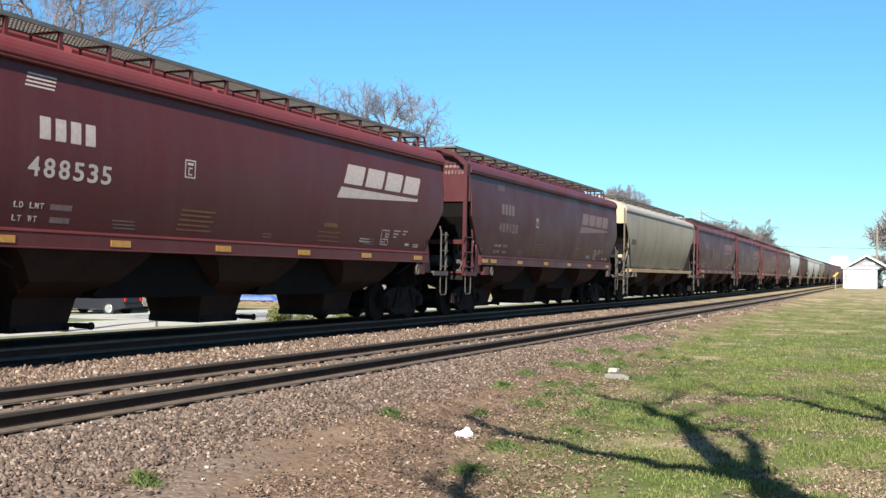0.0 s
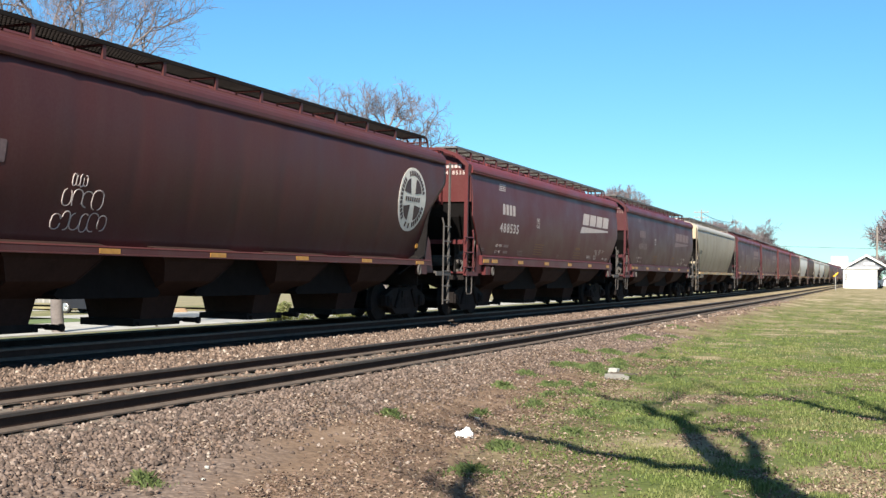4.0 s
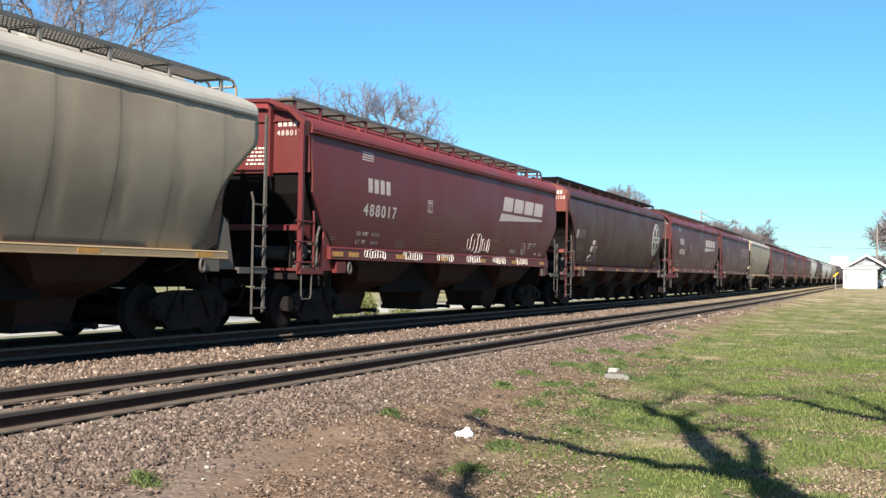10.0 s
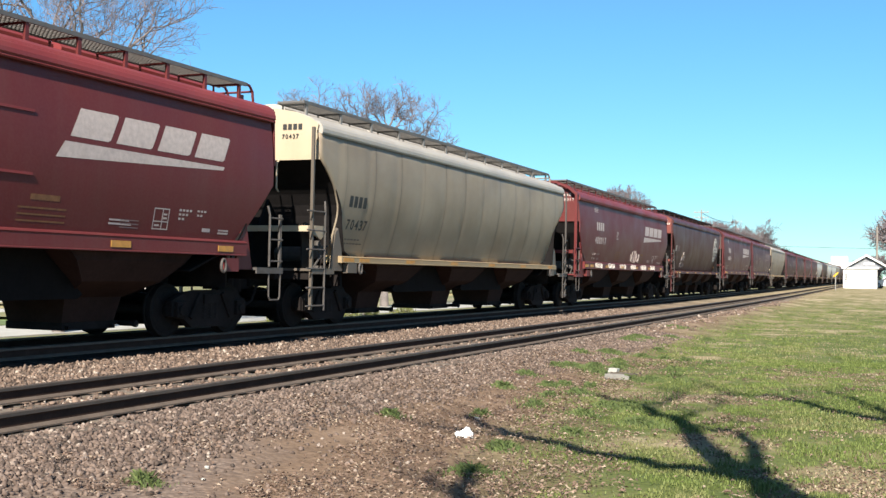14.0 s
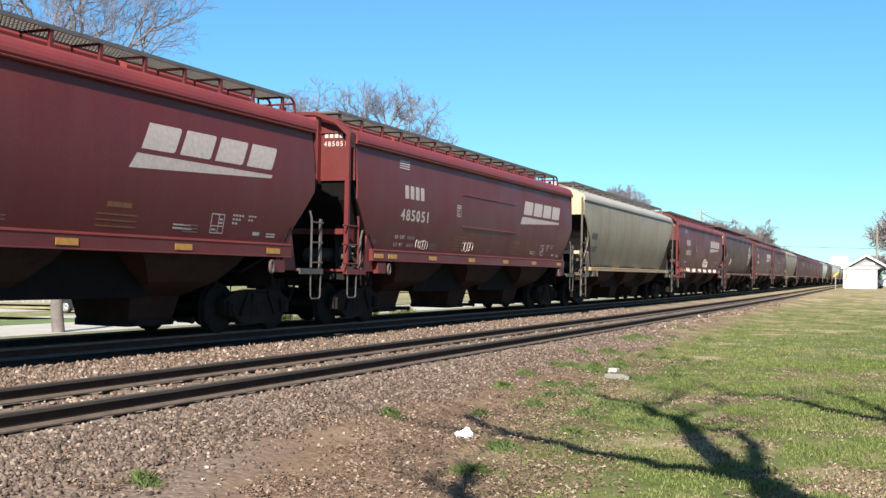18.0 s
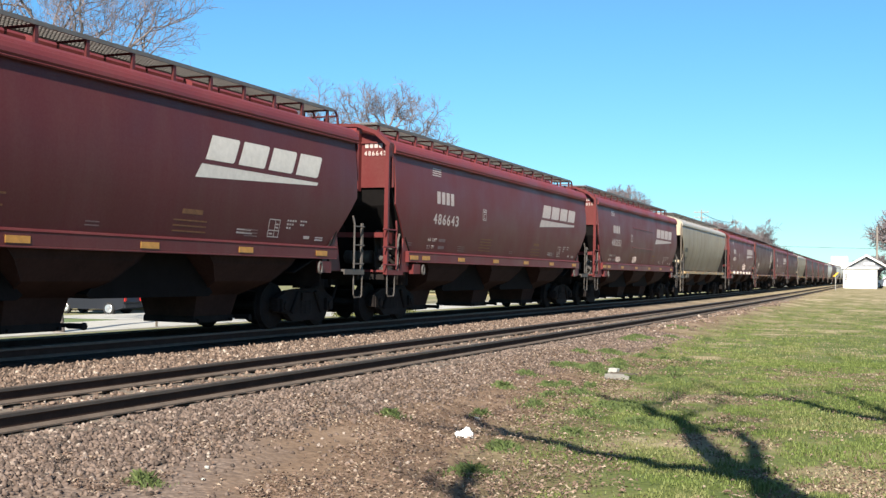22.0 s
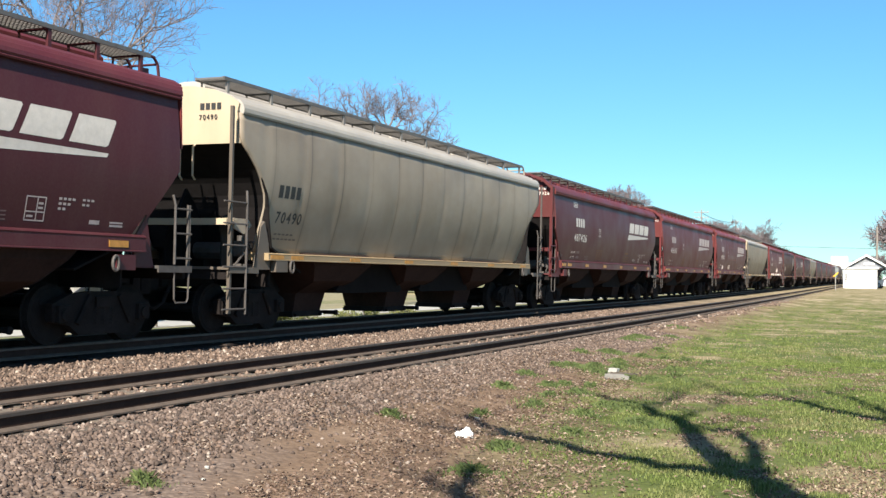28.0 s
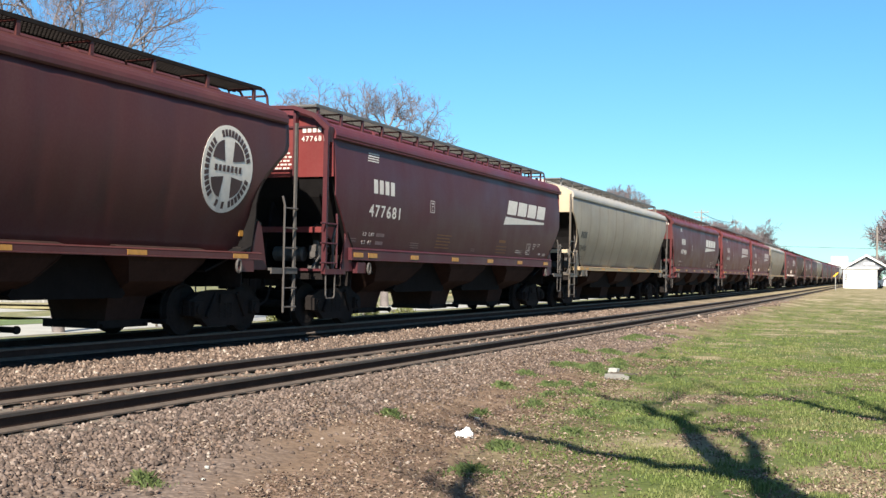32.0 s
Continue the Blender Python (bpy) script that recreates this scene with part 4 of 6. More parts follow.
# ---- ground ----
def ground_material():
    m, nt, b = node_mat("trackside_ground")
    geo = nt.nodes.new("ShaderNodeNewGeometry")
    sep = nt.nodes.new("ShaderNodeSeparateXYZ")
    nt.links.new(geo.outputs["Position"], sep.inputs[0])

    def math_node(op, a, c, d=None):
        q = nt.nodes.new("ShaderNodeMath")
        q.operation = op
        for sock, v in zip(q.inputs, (a, c) if d is None else (a, c, d)):
            if isinstance(v, (int, float)):
                sock.default_value = v
            else:
                nt.links.new(v, sock)
        return q.outputs[0]

    near_y = math_node("MAXIMUM", math_node("MINIMUM", sep.outputs["Y"], 95.0), -95.0)
    past_y = math_node("MAXIMUM", math_node("SUBTRACT", sep.outputs["Y"], 95.0), 0.0)
    yy = math_node("MULTIPLY", near_y, near_y)
    u = math_node("MULTIPLY_ADD", yy, CURVE / 2, math_node("SUBTRACT", sep.outputs["X"], X_SIDING))
    u = math_node("MULTIPLY_ADD", past_y, 0.0304, u)
    broad, mid, fine = add_noise(nt, 0.35, 4), add_noise(nt, 1.6, 5), add_noise(nt, 14, 4, 0.7)
    stones = nt.nodes.new("ShaderNodeTexVoronoi")
    stones.inputs["Scale"].default_value = 16
    tc = nt.nodes.new("ShaderNodeTexCoord")
    nt.links.new(tc.outputs["Object"], stones.inputs["Vector"])
    gravel = mixc(nt, 0.5, ramp(nt, fine, [(0.3, (0.13, 0.092, 0.072)), (0.7, (0.29, 0.22, 0.175))]), ramp(nt, stones.outputs["Distance"], [(0.1, (0.28, 0.215, 0.175)), (0.6, (0.10, 0.076, 0.062))]))
    dirt = mixc(nt, 0.4, ramp(nt, mid, [(0.3, (0.135, 0.090, 0.063)), (0.55, (0.21, 0.143, 0.102)), (0.75, (0.30, 0.22, 0.162))]), ramp(nt, fine, [(0.3, (0.09, 0.058, 0.036)), (0.7, (0.25, 0.18, 0.115))]))
    grass = mixc(nt, 0.4, ramp(nt, mixc(nt, 0.5, broad, mid), [(0.42, (0.08, 0.112, 0.03)), (0.51, (0.125, 0.15, 0.048)), (0.56, (0.24, 0.20, 0.11)), (0.64, (0.40, 0.32, 0.21))]), ramp(nt, fine, [(0.3, (0.05, 0.065, 0.016)), (0.7, (0.15, 0.16, 0.06))]))
    reach = math_node("DIVIDE", 38.0, math_node("MAXIMUM", math_node("ADD", sep.outputs["Y"], 2.0), 3.0))
    edge = math_node("MULTIPLY_ADD", broad, 1.8, math_node("MULTIPLY_ADD", mid, 1.4, math_node("SUBTRACT", u, reach)))
    edge = math_node("MULTIPLY_ADD", edge, 1.0, 2.6)
    soil = mixc(nt, ramp(nt, math_node("MULTIPLY", edge, 0.1), [(0.29, (0, 0, 0)), (0.37, (1, 1, 1))]), gravel, dirt)
    turf = mixc(nt, ramp(nt, math_node("MULTIPLY", edge, 0.1), [(0.50, (0, 0, 0)), (0.66, (1, 1, 1))]), soil, grass)
    away = math_node("MULTIPLY_ADD", sep.outputs["Y"], 0.005, math_node("MULTIPLY_ADD", broad, 0.25, math_node("MULTIPLY", mid, 0.3)))
    turf = mixc(nt, ramp(nt, away, [(0.42, (0, 0, 0)), (0.78, (0.8, 0.8, 0.8))]), turf, ramp(nt, mixc(nt, 0.5, mid, broad), [(0.40, (0.19, 0.17, 0.075)), (0.50, (0.30, 0.24, 0.14)), (0.60, (0.44, 0.36, 0.24))]))
    far = mixc(nt, ramp(nt, math_node("MULTIPLY_ADD", u, -0.02, 0.0), [(0.15, (0, 0, 0)), (0.17, (1, 1, 1))]), turf, ramp(nt, mid, [(0.3, (0.13, 0.15, 0.06)), (0.6, (0.24, 0.22, 0.12)), (0.75, (0.36, 0.31, 0.2))]))
    # the main-line bed is darkened: the train's shade painted into the ballast
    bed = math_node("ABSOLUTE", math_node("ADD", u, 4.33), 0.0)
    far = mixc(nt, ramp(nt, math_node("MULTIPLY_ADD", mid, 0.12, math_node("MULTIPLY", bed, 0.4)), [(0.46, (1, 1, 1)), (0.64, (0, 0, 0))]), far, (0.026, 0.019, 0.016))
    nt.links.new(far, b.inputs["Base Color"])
    b.inputs["Roughness"].default_value = 0.95
    b.inputs["Specular IOR Level"].default_value = 0.15
    bump(nt, b, mixc(nt, 0.6, fine, stones.outputs["Distance"]), 0.6, 0.03)
    return m


def ground():
    us = [-900, -500, -300, -180, -110, -70, -45, -32, -24, -18, -14, -11.5, -10.2, -9.5, -9.0, -8.5, -8, -7.4, -6.8, -6.2, -5.8, -5.0, -4.33, -3.6,
          -2.95, -2.7, -2.4, -2.1, -1.9, -1.7, -1.5, -1.2, 0, 1.35]
    us += [1.35 + 0.25 * i for i in range(1, 60)] + [17, 19, 22, 26, 32, 40, 55, 80, 120, 200, 350, 600, 900]
    ys = [-900, -500, -250, -120, -60, -30, -15, -8, -4, -1] + [0.3 * i for i in range(0, 110)] + [33 + 1.2 * i for i in range(1, 60)] + [108, 115, 125, 140, 155, 170, 190, 220, 260, 320, 400, 520, 700, 1000, 1500, 2200]
    bm = bmesh.new()
    grid = []
    for y in ys:
        row = []
        for u in us:
            x = u + X_SIDING + (bend(y) if abs(y) < 700 else bend(700))
            z = ground_z(x, y) if abs(y) < 700 else ground_z(u + X_SIDING, 0)
            row.append(bm.verts.new((x, y, z)))
        grid.append(row)
    for a, b in zip(grid, grid[1:]):
        for i in range(len(us) - 1):
            bm.faces.new((a[i], a[i + 1], b[i + 1], b[i]))
    g = part("ground", bm, ground_material(), None, "", True)
    tagged(g, kind="structure")
    return g


tracks()
ground()


# ---- plants ----
def fast_mesh(name, verts, faces, material, smooth_it=False):
    me = bpy.data.meshes.new(name)
    me.from_pydata(verts, [], faces)
    me.materials.append(material)
    if smooth_it:
        me.polygons.foreach_set("use_smooth", [True] * len(me.polygons))
    me.update()
    return me


BARK = plain("grey_bark", (0.17, 0.145, 0.135), 0.9, 0.0, 0.4, 3, 0.6)
TWIG = plain("twigs", (0.21, 0.175, 0.18), 0.9, 0.0, 0.3, 3, 0.2)


class Wood:
    """Collects tapered limbs as plain vertex lists."""

    def __init__(self):
        self.v, self.f = [], []

    def limb(self, pts, r0, r1, sides):
        n = len(pts)
        base = len(self.v)
        a = None
        for i, p in enumerate(pts):
            d = (pts[min(i + 1, n - 1)] - pts[max(i - 1, 0)]).normalized()
            a = d.orthogonal().normalized() if a is None else (a - d * a.dot(d)).normalized()
            b = d.cross(a)
            r = r0 + (r1 - r0) * i / (n - 1)
            for j in range(sides):
                k = 2 * math.pi * j / sides
                self.v.append(p + (a * math.cos(k) + b * math.sin(k)) * r)
        for i in range(n - 1):
            for j in range(sides):
                q = base + i * sides
                self.f.append((q + j, q + (j + 1) % sides, q + sides + (j + 1) % sides, q + sides + j))


def grow(wood, twigs, rng, p, d, length, r, depth, up=0.12, wander=0.16, kids=(3, 5), thin=0.006):
    """A limb with its side branches."""
    steps = 6 if depth > 2 else 4
    pts, q, way = [p.copy()], p.copy(), d.normalized()
    for i in range(steps):
        way = (way + Vector((rng.gauss(0, wander), rng.gauss(0, wander), rng.gauss(0, wander) + up))).normalized()
        q = q + way * (length / steps)
        pts.append(q.copy())
    end = max(thin, r * 0.5)
    (wood if r > 0.03 else twigs).limb(pts, r, end, 7 if r > 0.12 else 5 if r > 0.04 else 3)
    if depth <= 0:
        return
    n = rng.randint(*kids)
    for k in range(n):
        at = rng.uniform(0.35, 1.0) if k else 1.0
        i = min(steps - 1, int(at * steps))
        root = pts[i].lerp(pts[i + 1], at * steps - i) if at < 1 else pts[-1]
        fork = way.orthogonal().normalized()
        fork.rotate(Matrix.Rotation(rng.uniform(0, 2 * math.pi), 3, way))
        w = (way * rng.uniform(0.6, 1.0) + fork * rng.uniform(0.45, 0.95)).normalized()
        grow(wood, twigs, rng, root, w, length * rng.uniform(0.55, 0.78), max(thin, r * rng.uniform(0.45, 0.62)), depth - 1, up, wander, kids, thin)


def bare_tree(x, y, z, trunk_to, radius, limbs, length, depth, seed, label, up=0.12, kids=(3, 5), thin=0.006, twig_mat=None, bark=None):
    """A leafless tree: a leaning trunk that forks into limbs, and fine twigs."""
    rng = random.Random(seed)
    wood, twigs = Wood(), Wood()
    base, top = Vector((0, 0, -0.1)), Vector(trunk_to)
    pts = [base + (top - base) * (i / 8) + Vector((rng.gauss(0, 0.05), rng.gauss(0, 0.05), 0)) * (0 < i < 8) for i in range(9)]
    wood.limb(pts, radius * 1.25, radius * 0.72, 10)
    for k in range(limbs):
        a = 2 * math.pi * (k + rng.uniform(-0.25, 0.25)) / limbs
        d = Vector((math.cos(a) * 0.75, math.sin(a) * 0.75, rng.uniform(0.6, 1.3)))
        root = pts[-1] if k < limbs - 2 else pts[-2]
        grow(wood, twigs, rng, root, d, length * rng.uniform(0.8, 1.15), radius * rng.uniform(0.42, 0.6), depth, up, 0.16, kids, thin)
    tree = tagged(new("tree"), label, "tree")
    tree.location = (x, y, z)
    part("trunk", fast_mesh("trunk", wood.v, wood.f, bark or BARK, True), None, tree)
    part("crown", fast_mesh("crown", twigs.v, twigs.f, twig_mat or TWIG), None, tree, "fine bare twigs")
    return tree


LEAF = plain("shrub_leaf", (0.12, 0.13, 0.038), 0.7, 0.0, 0.4, 6, 0.1)
LEAF_DARK = plain("evergreen_leaf", (0.045, 0.06, 0.025), 0.8, 0.0, 0.4, 1, 0.1)


def leaf_cloud(rng, n, rx, ry, rz, size, lumps=7):
    """Small bent leaves scattered over a lumpy mass."""
    v, f = [], []
    cs = [(Vector((rng.uniform(-0.6, 0.6) * rx, rng.uniform(-0.6, 0.6) * ry, rng.uniform(0.15, 0.75) * rz)), rng.uniform(0.3, 0.55)) for _ in range(lumps)]
    for _ in range(n):
        c, k = rng.choice(cs)
        q = Vector((rng.gauss(0, 1), rng.gauss(0, 1), rng.gauss(0, 1))).normalized() * rng.uniform(0.5, 1.0) * k
        p = c + Vector((q.x * rx, q.y * ry, q.z * rz))
        if p.z < 0.02:
            p.z = rng.uniform(0.02, 0.1)
        a = Vector((rng.gauss(0, 1), rng.gauss(0, 1), rng.gauss(0, 1))).normalized()
        b = a.orthogonal().normalized()
        s = size * rng.uniform(0.6, 1.4)
        i = len(v)
        v += [p - a * s, p + b * s * 0.45, p + a * s, p - b * s * 0.45]
        f += [(i, i + 1, i + 2), (i, i + 2, i + 3)]
    return v, f


def shrub(x, y, z, rx, ry, rz, n, size, seed, label, material=None):
    rng = random.Random(seed)
    t = tagged(new("shrub"), label, "shrub")
    t.location = (x, y, z)
    w = Wood()
    for k in range(7):
        a = rng.uniform(0, 6.28)
        w.limb([Vector((0, 0, -0.05)), Vector((math.cos(a) * rx * 0.3, math.sin(a) * ry * 0.3, rz * 0.4)), Vector((math.cos(a) * rx * 0.6, math.sin(a) * ry * 0.6, rz * 0.75))], 0.03, 0.01, 5)
    part("stem", fast_mesh("stem", w.v, w.f, BARK), None, t)
    v, f = leaf_cloud(rng, n, rx, ry, rz, size)
    part("foliage", fast_mesh("foliage", v, f, material or LEAF), None, t)
    return t


bare_tree(-25.4, 27.6, -0.93, (-0.5, -0.25, 7.2), 0.165, 8, 3.3, 5, 12, "tall bare deciduous tree with pale grey bark", 0.07, (3, 4), 0.005)


def spreading_tree(x, y, z, height, limbs, radius, seed, label):
    """A broad bare tree. limbs: where each leaves the trunk, its reach along the railway's side, its rise."""
    rng = random.Random(seed)
    wood, twigs = Wood(), Wood()
    stem = [Vector((rng.gauss(0, 0.06), rng.gauss(0, 0.06), height * i / 8 - 0.1)) for i in range(9)]
    wood.limb(stem, radius, radius * 0.5, 10)
    for low, reach, rise in limbs:
        deep = rng.uniform(-0.55, 0.55) * (abs(reach) + 0.8)
        r0 = 0.05 + 0.03 * math.hypot(reach, rise) / 3
        pts = []
        for i in range(10):
            k = i / 9
            side, up = reach * (k ** 0.9), rise * (0.55 * k + 0.45 * k * k)
            jag = 0.13 * k
            pts.append(Vector((0.896 * side - 0.444 * deep * k + rng.gauss(0, jag), 0.444 * side + 0.896 * deep * k + rng.gauss(0, jag), low + up + rng.gauss(0, jag))))
        wood.limb(pts, r0, 0.02, 6)
        for i in range(3, 10):
            for _ in range(3):
                way = (pts[i] - pts[i - 1]).normalized()
                d = way + Vector((rng.gauss(0, 0.75), rng.gauss(0, 0.75), rng.gauss(0.15, 0.6)))
                grow(wood, twigs, rng, pts[i], d, rng.uniform(0.5, 0.85), 0.022, 2, 0.06, 0.2, (3, 4), 0.0075)
    tree = tagged(new("tree"), label, "tree")
    tree.location = (x, y, z)
    part("trunk", fast_mesh("trunk", wood.v, wood.f, BARK, True), None, tree)
    part("crown", fast_mesh("crown", twigs.v, twigs.f, TWIG), None, tree, "fine bare twigs")


spreading_tree(-29.8, 60.0, -0.9, 11.2, ((11.0, -1.4, 1.9), (11.0, 0.9, 1.9), (10.8, 1.8, 1.7), (11.0, -0.3, 1.7), (9.7, -1.4, 2.7), (9.0, -2.7, 3.2), (9.3, -2.1, 2.9), (8.6, 2.7, 3.4), (7.5, 3.5, 3.5), (7.0, 3.8, 2.8), (9.0, 1.6, 2.6), (8.0, 3.1, 3.9)), 0.28, 23, "bare spreading tree against the sky")
spreading_tree(-33.6, 57.6, -0.9, 10.0, ((10.2, -0.9, 2.3), (10.2, 0.2, 2.4), (10.0, 1.2, 2.1), (9.4, -1.5, 2.7), (9.4, 1.8, 2.1), (10.0, -1.8, 1.9)), 0.18, 31, "bare tree with fine upright twigs")
bare_tree(-36.6, 145.9, -0.9, (0.2, 0.2, 9.4), 0.30, 7, 2.5, 4, 37, "distant bare tree with a dense crown", 0.08, (4, 6), 0.02)
for k, (dx, dy, h) in enumerate(((0, 0, 8.0), (3.0, 5, 7.6), (5.6, 9, 6.6), (-2.8, 4, 7.8), (8.6, 14, 4.6), (11.6, 22, 3.4))):
    bare_tree(-35.2 + dx, 226 + dy, -0.9, (0.3, 0.2, h * 0.72), 0.30, 6, h * 0.5, 4, 41 + k, "distant bare tree in the row behind the railway", 0.06, (4, 6), 0.03)
shrub(-28.2, 236, -0.9, 1.8, 1.8, 8.2, 1600, 0.32, 71, "distant dark evergreen tree", LEAF_DARK)
for k, (x, y, h) in enumerate(((-1.9, 200, 6.8), (-6.2, 214, 3.4), (3.9, 198, 7.4), (7.0, 202, 8.0), (11.5, 206, 7.5))):
    bare_tree(x, y, 0.2, (0.3, 0.2, h * 0.6), 0.32, 6, h * 0.56, 4, 81 + k, "bare tree behind the small depot", 0.06, (4, 6), 0.026)
for k, (x, y, h) in enumerate(((-14, 470, 5), (-8, 480, 6), (-22, 500, 6), (-40, 380, 6), (-50, 360, 6.5), (-60, 340, 6))):
    bare_tree(x, y, -0.6, (0.3, 0.2, h * 0.55), 0.35, 5, h * 0.6, 3, 91 + k, "far bare tree on the skyline", 0.06, (4, 6), 0.05)

for k, (x, y, r, h) in enumerate(((-27, 370, 4, 4.5), (-22.5, 365, 3.5, 4.0), (-18.5, 360, 3, 3.6), (-31, 375, 4, 5), (-12, 380, 4, 4.5))):
    shrub(x, y, -0.5, r, 3, h, 900, 0.4, 150 + k, "far dark thicket along the line", LEAF_DARK)

# shrubs and litter beyond the main line
shrub(-24.1, 39.0, -0.9, 0.7, 0.7, 0.85, 1800, 0.055, 201, "yellow-green leafy shrub by the road")
shrub(-24.4, 47.2, -0.9, 1.0, 0.9, 1.3, 2400, 0.055, 202, "yellow-green leafy shrub by the road")
shrub(-23.6, 49.5, -0.9, 1.1, 1.1, 0.5, 700, 0.05, 203, "low green shrub by the road")
shrub(-24.1, 41.2, -0.9, 0.8, 0.8, 0.38, 420, 0.05, 204, "low sprawling weeds by the road")
shrub(-24.2, 44.6, -0.9, 0.9, 0.9, 0.34, 420, 0.05, 205, "low sprawling weeds by the road")
shrub(-46.0, 58.5, ground_z(-46.0, 58.5), 1.3, 0.9, 1.1, 900, 0.09, 206, "pile of cut brush on the lawn", BARK)


# ---- the tree beside the camera, known by its shadow ----
def shadow_tree():
    """Limbs over the camera; their shade falls on the lawn ahead."""
    rng = random.Random(5)
    wood, twigs = Wood(), Wood()
    gx, gy = -SUN_TO.x / SUN_TO.z, -SUN_TO.y / SUN_TO.z

    def over(sx, sy, h):
        """The point at height h over the lawn whose shade falls on sx, sy."""
        return Vector((sx - gx * h, sy - gy * h, h - 0.38))

    trunk = [Vector((0.95, -1.6, -0.5)), Vector((0.85, -1.3, 1.5)), Vector((0.6, -0.9, 3.5)), over(0.15, 6.9, 5.6), over(-0.75, 8.7, 6.8)]
    wood.limb(trunk, 0.36, 0.25, 10)
    runs = [
        ([(-0.75, 8.7, 6.8), (-1.3, 9.7, 7.3), (-1.75, 10.7, 7.8), (-2.2, 12.0, 8.5), (-2.6, 13.0, 9.0), (-3.2, 13.9, 9.5), (-4.1, 15.1, 10.1)], 0.22, 0.06),
        ([(-1.3, 9.5, 7.2), (-2.0, 9.85, 7.5), (-2.9, 10.25, 7.8), (-3.7, 10.75, 8.2), (-4.3, 11.3, 8.6), (-4.95, 12.2, 9.2)], 0.13, 0.05),
        ([(-3.7, 10.75, 8.2), (-4.6, 11.0, 8.5), (-5.4, 11.4, 8.9)], 0.05, 0.02),
        ([(-1.25, 9.7, 7.3), (-1.3, 10.4, 7.8), (-1.45, 11.3, 8.3), (-1.75, 12.3, 8.8), (-2.2, 12.55, 9.1), (-2.6, 13.0, 9.4)], 0.12, 0.04),
        ([(0.6, 13.6, 7.5), (-0.25, 14.35, 8.0), (-1.1, 15.2, 8.5), (-1.75, 16.3, 9.2), (-2.6, 16.2, 9.5)], 0.15, 0.05),
        ([(-0.1, 14.2, 8.0), (-0.4, 15.6, 8.6), (-0.9, 16.6, 9.2), (-1.3, 17.4, 9.8)], 0.10, 0.03),
        ([(0.15, 6.9, 5.6), (1.1, 8.2, 6.2), (1.3, 11.0, 6.8), (0.6, 13.6, 7.5)], 0.16, 0.10),
        ([(0.15, 6.9, 5.6), (-1.4, 6.5, 6.6), (-2.8, 7.2, 7.6), (-3.25, 8.0, 8.1), (-3.4, 8.7, 8.6)], 0.16, 0.06),
        ([(-2.6, 13.0, 9.0), (-2.3, 14.5, 9.6), (-2.6, 16.0, 10.3)], 0.05, 0.02),
        ([(-3.2, 13.9, 9.5), (-3.0, 15.2, 10.2), (-3.3, 16.8, 10.8)], 0.045, 0.02),
    ]
    for run, r0, r1 in runs:
        pts = [over(*q) for q in run]
        fine = []
        for a, b in zip(pts, pts[1:]):
            for i in range(3):
                fine.append(a.lerp(b, i / 3) + Vector((rng.gauss(0, 0.03), rng.gauss(0, 0.03), rng.gauss(0, 0.03))))
        fine.append(pts[-1])
        wood.limb(fine, r0, r1, 8)
        for k in range(4):
            i = rng.randrange(len(fine) // 2, len(fine))
            d = Vector((rng.gauss(0, 0.6), rng.gauss(0, 0.6), rng.uniform(0.3, 1.0)))
            grow(wood, twigs, rng, fine[i], d, 1.0, max(0.012, r1 * 0.5), 2, 0.1, 0.15, (2, 3), 0.006)
    t = tagged(new("tree"), "large bare tree that shades the lawn", "tree")
    part("trunk", fast_mesh("trunk", wood.v, wood.f, BARK, True), None, t)
    part("crown", fast_mesh("crown", twigs.v, twigs.f, TWIG), None, t, "fine bare twigs")


shadow_tree()


# ---- beyond the main line: road, drive, car, tarpaulin, fence ----
CONCRETE = plain("pale_concrete", (0.40, 0.385, 0.34), 0.9, 0.0, 0.2, 0.8, 0.3)
LAWN = plain("spring_lawn", (0.12, 0.16, 0.05), 0.95, 0.0, 0.4, 0.7, 0.4)
STRAW = plain("dry_lawn", (0.25, 0.215, 0.115), 0.95, 0.0, 0.3, 0.6, 0.4)


def strip(name, xs, ys, lift, material, drop=0.12):
    """A slab that follows the bend and the lie of the land."""
    bm = bmesh.new()
    grid = []
    for y in ys:
        b = bend(y)
        edge = [(xs[0], -drop)] + [(x, 0) for x in xs] + [(xs[-1], -drop)]
        grid.append([bm.verts.new((x + b, y, ground_z(x + b, y) + lift + d)) for x, d in edge])
    for a, b in zip(grid, grid[1:]):
        for i in range(len(a) - 1):
            bm.faces.new((a[i], a[i + 1], b[i + 1], b[i]))
    bm.faces.new(grid[0][::-1]), bm.faces.new(grid[-1])
    return tagged(part(name, bm, material), kind="structure")


SLOPE = [-70, -60, -52, -47, -44, -41, -38, -35, -32, -29.32]
strip("road", [-29.3, -27, -24.9], [-60 + 10 * i for i in range(40)], 0.04, CONCRETE)
strip("drive", SLOPE[2:], [35.5, 38, 42, 45, 48, 51.5], 0.045, CONCRETE)
strip("lawn_green", SLOPE, [-20, 0, 20, 35.4], 0.05, LAWN)
strip("lawn_dry", SLOPE, [51.6, 60, 80, 100, 120], 0.05, STRAW)

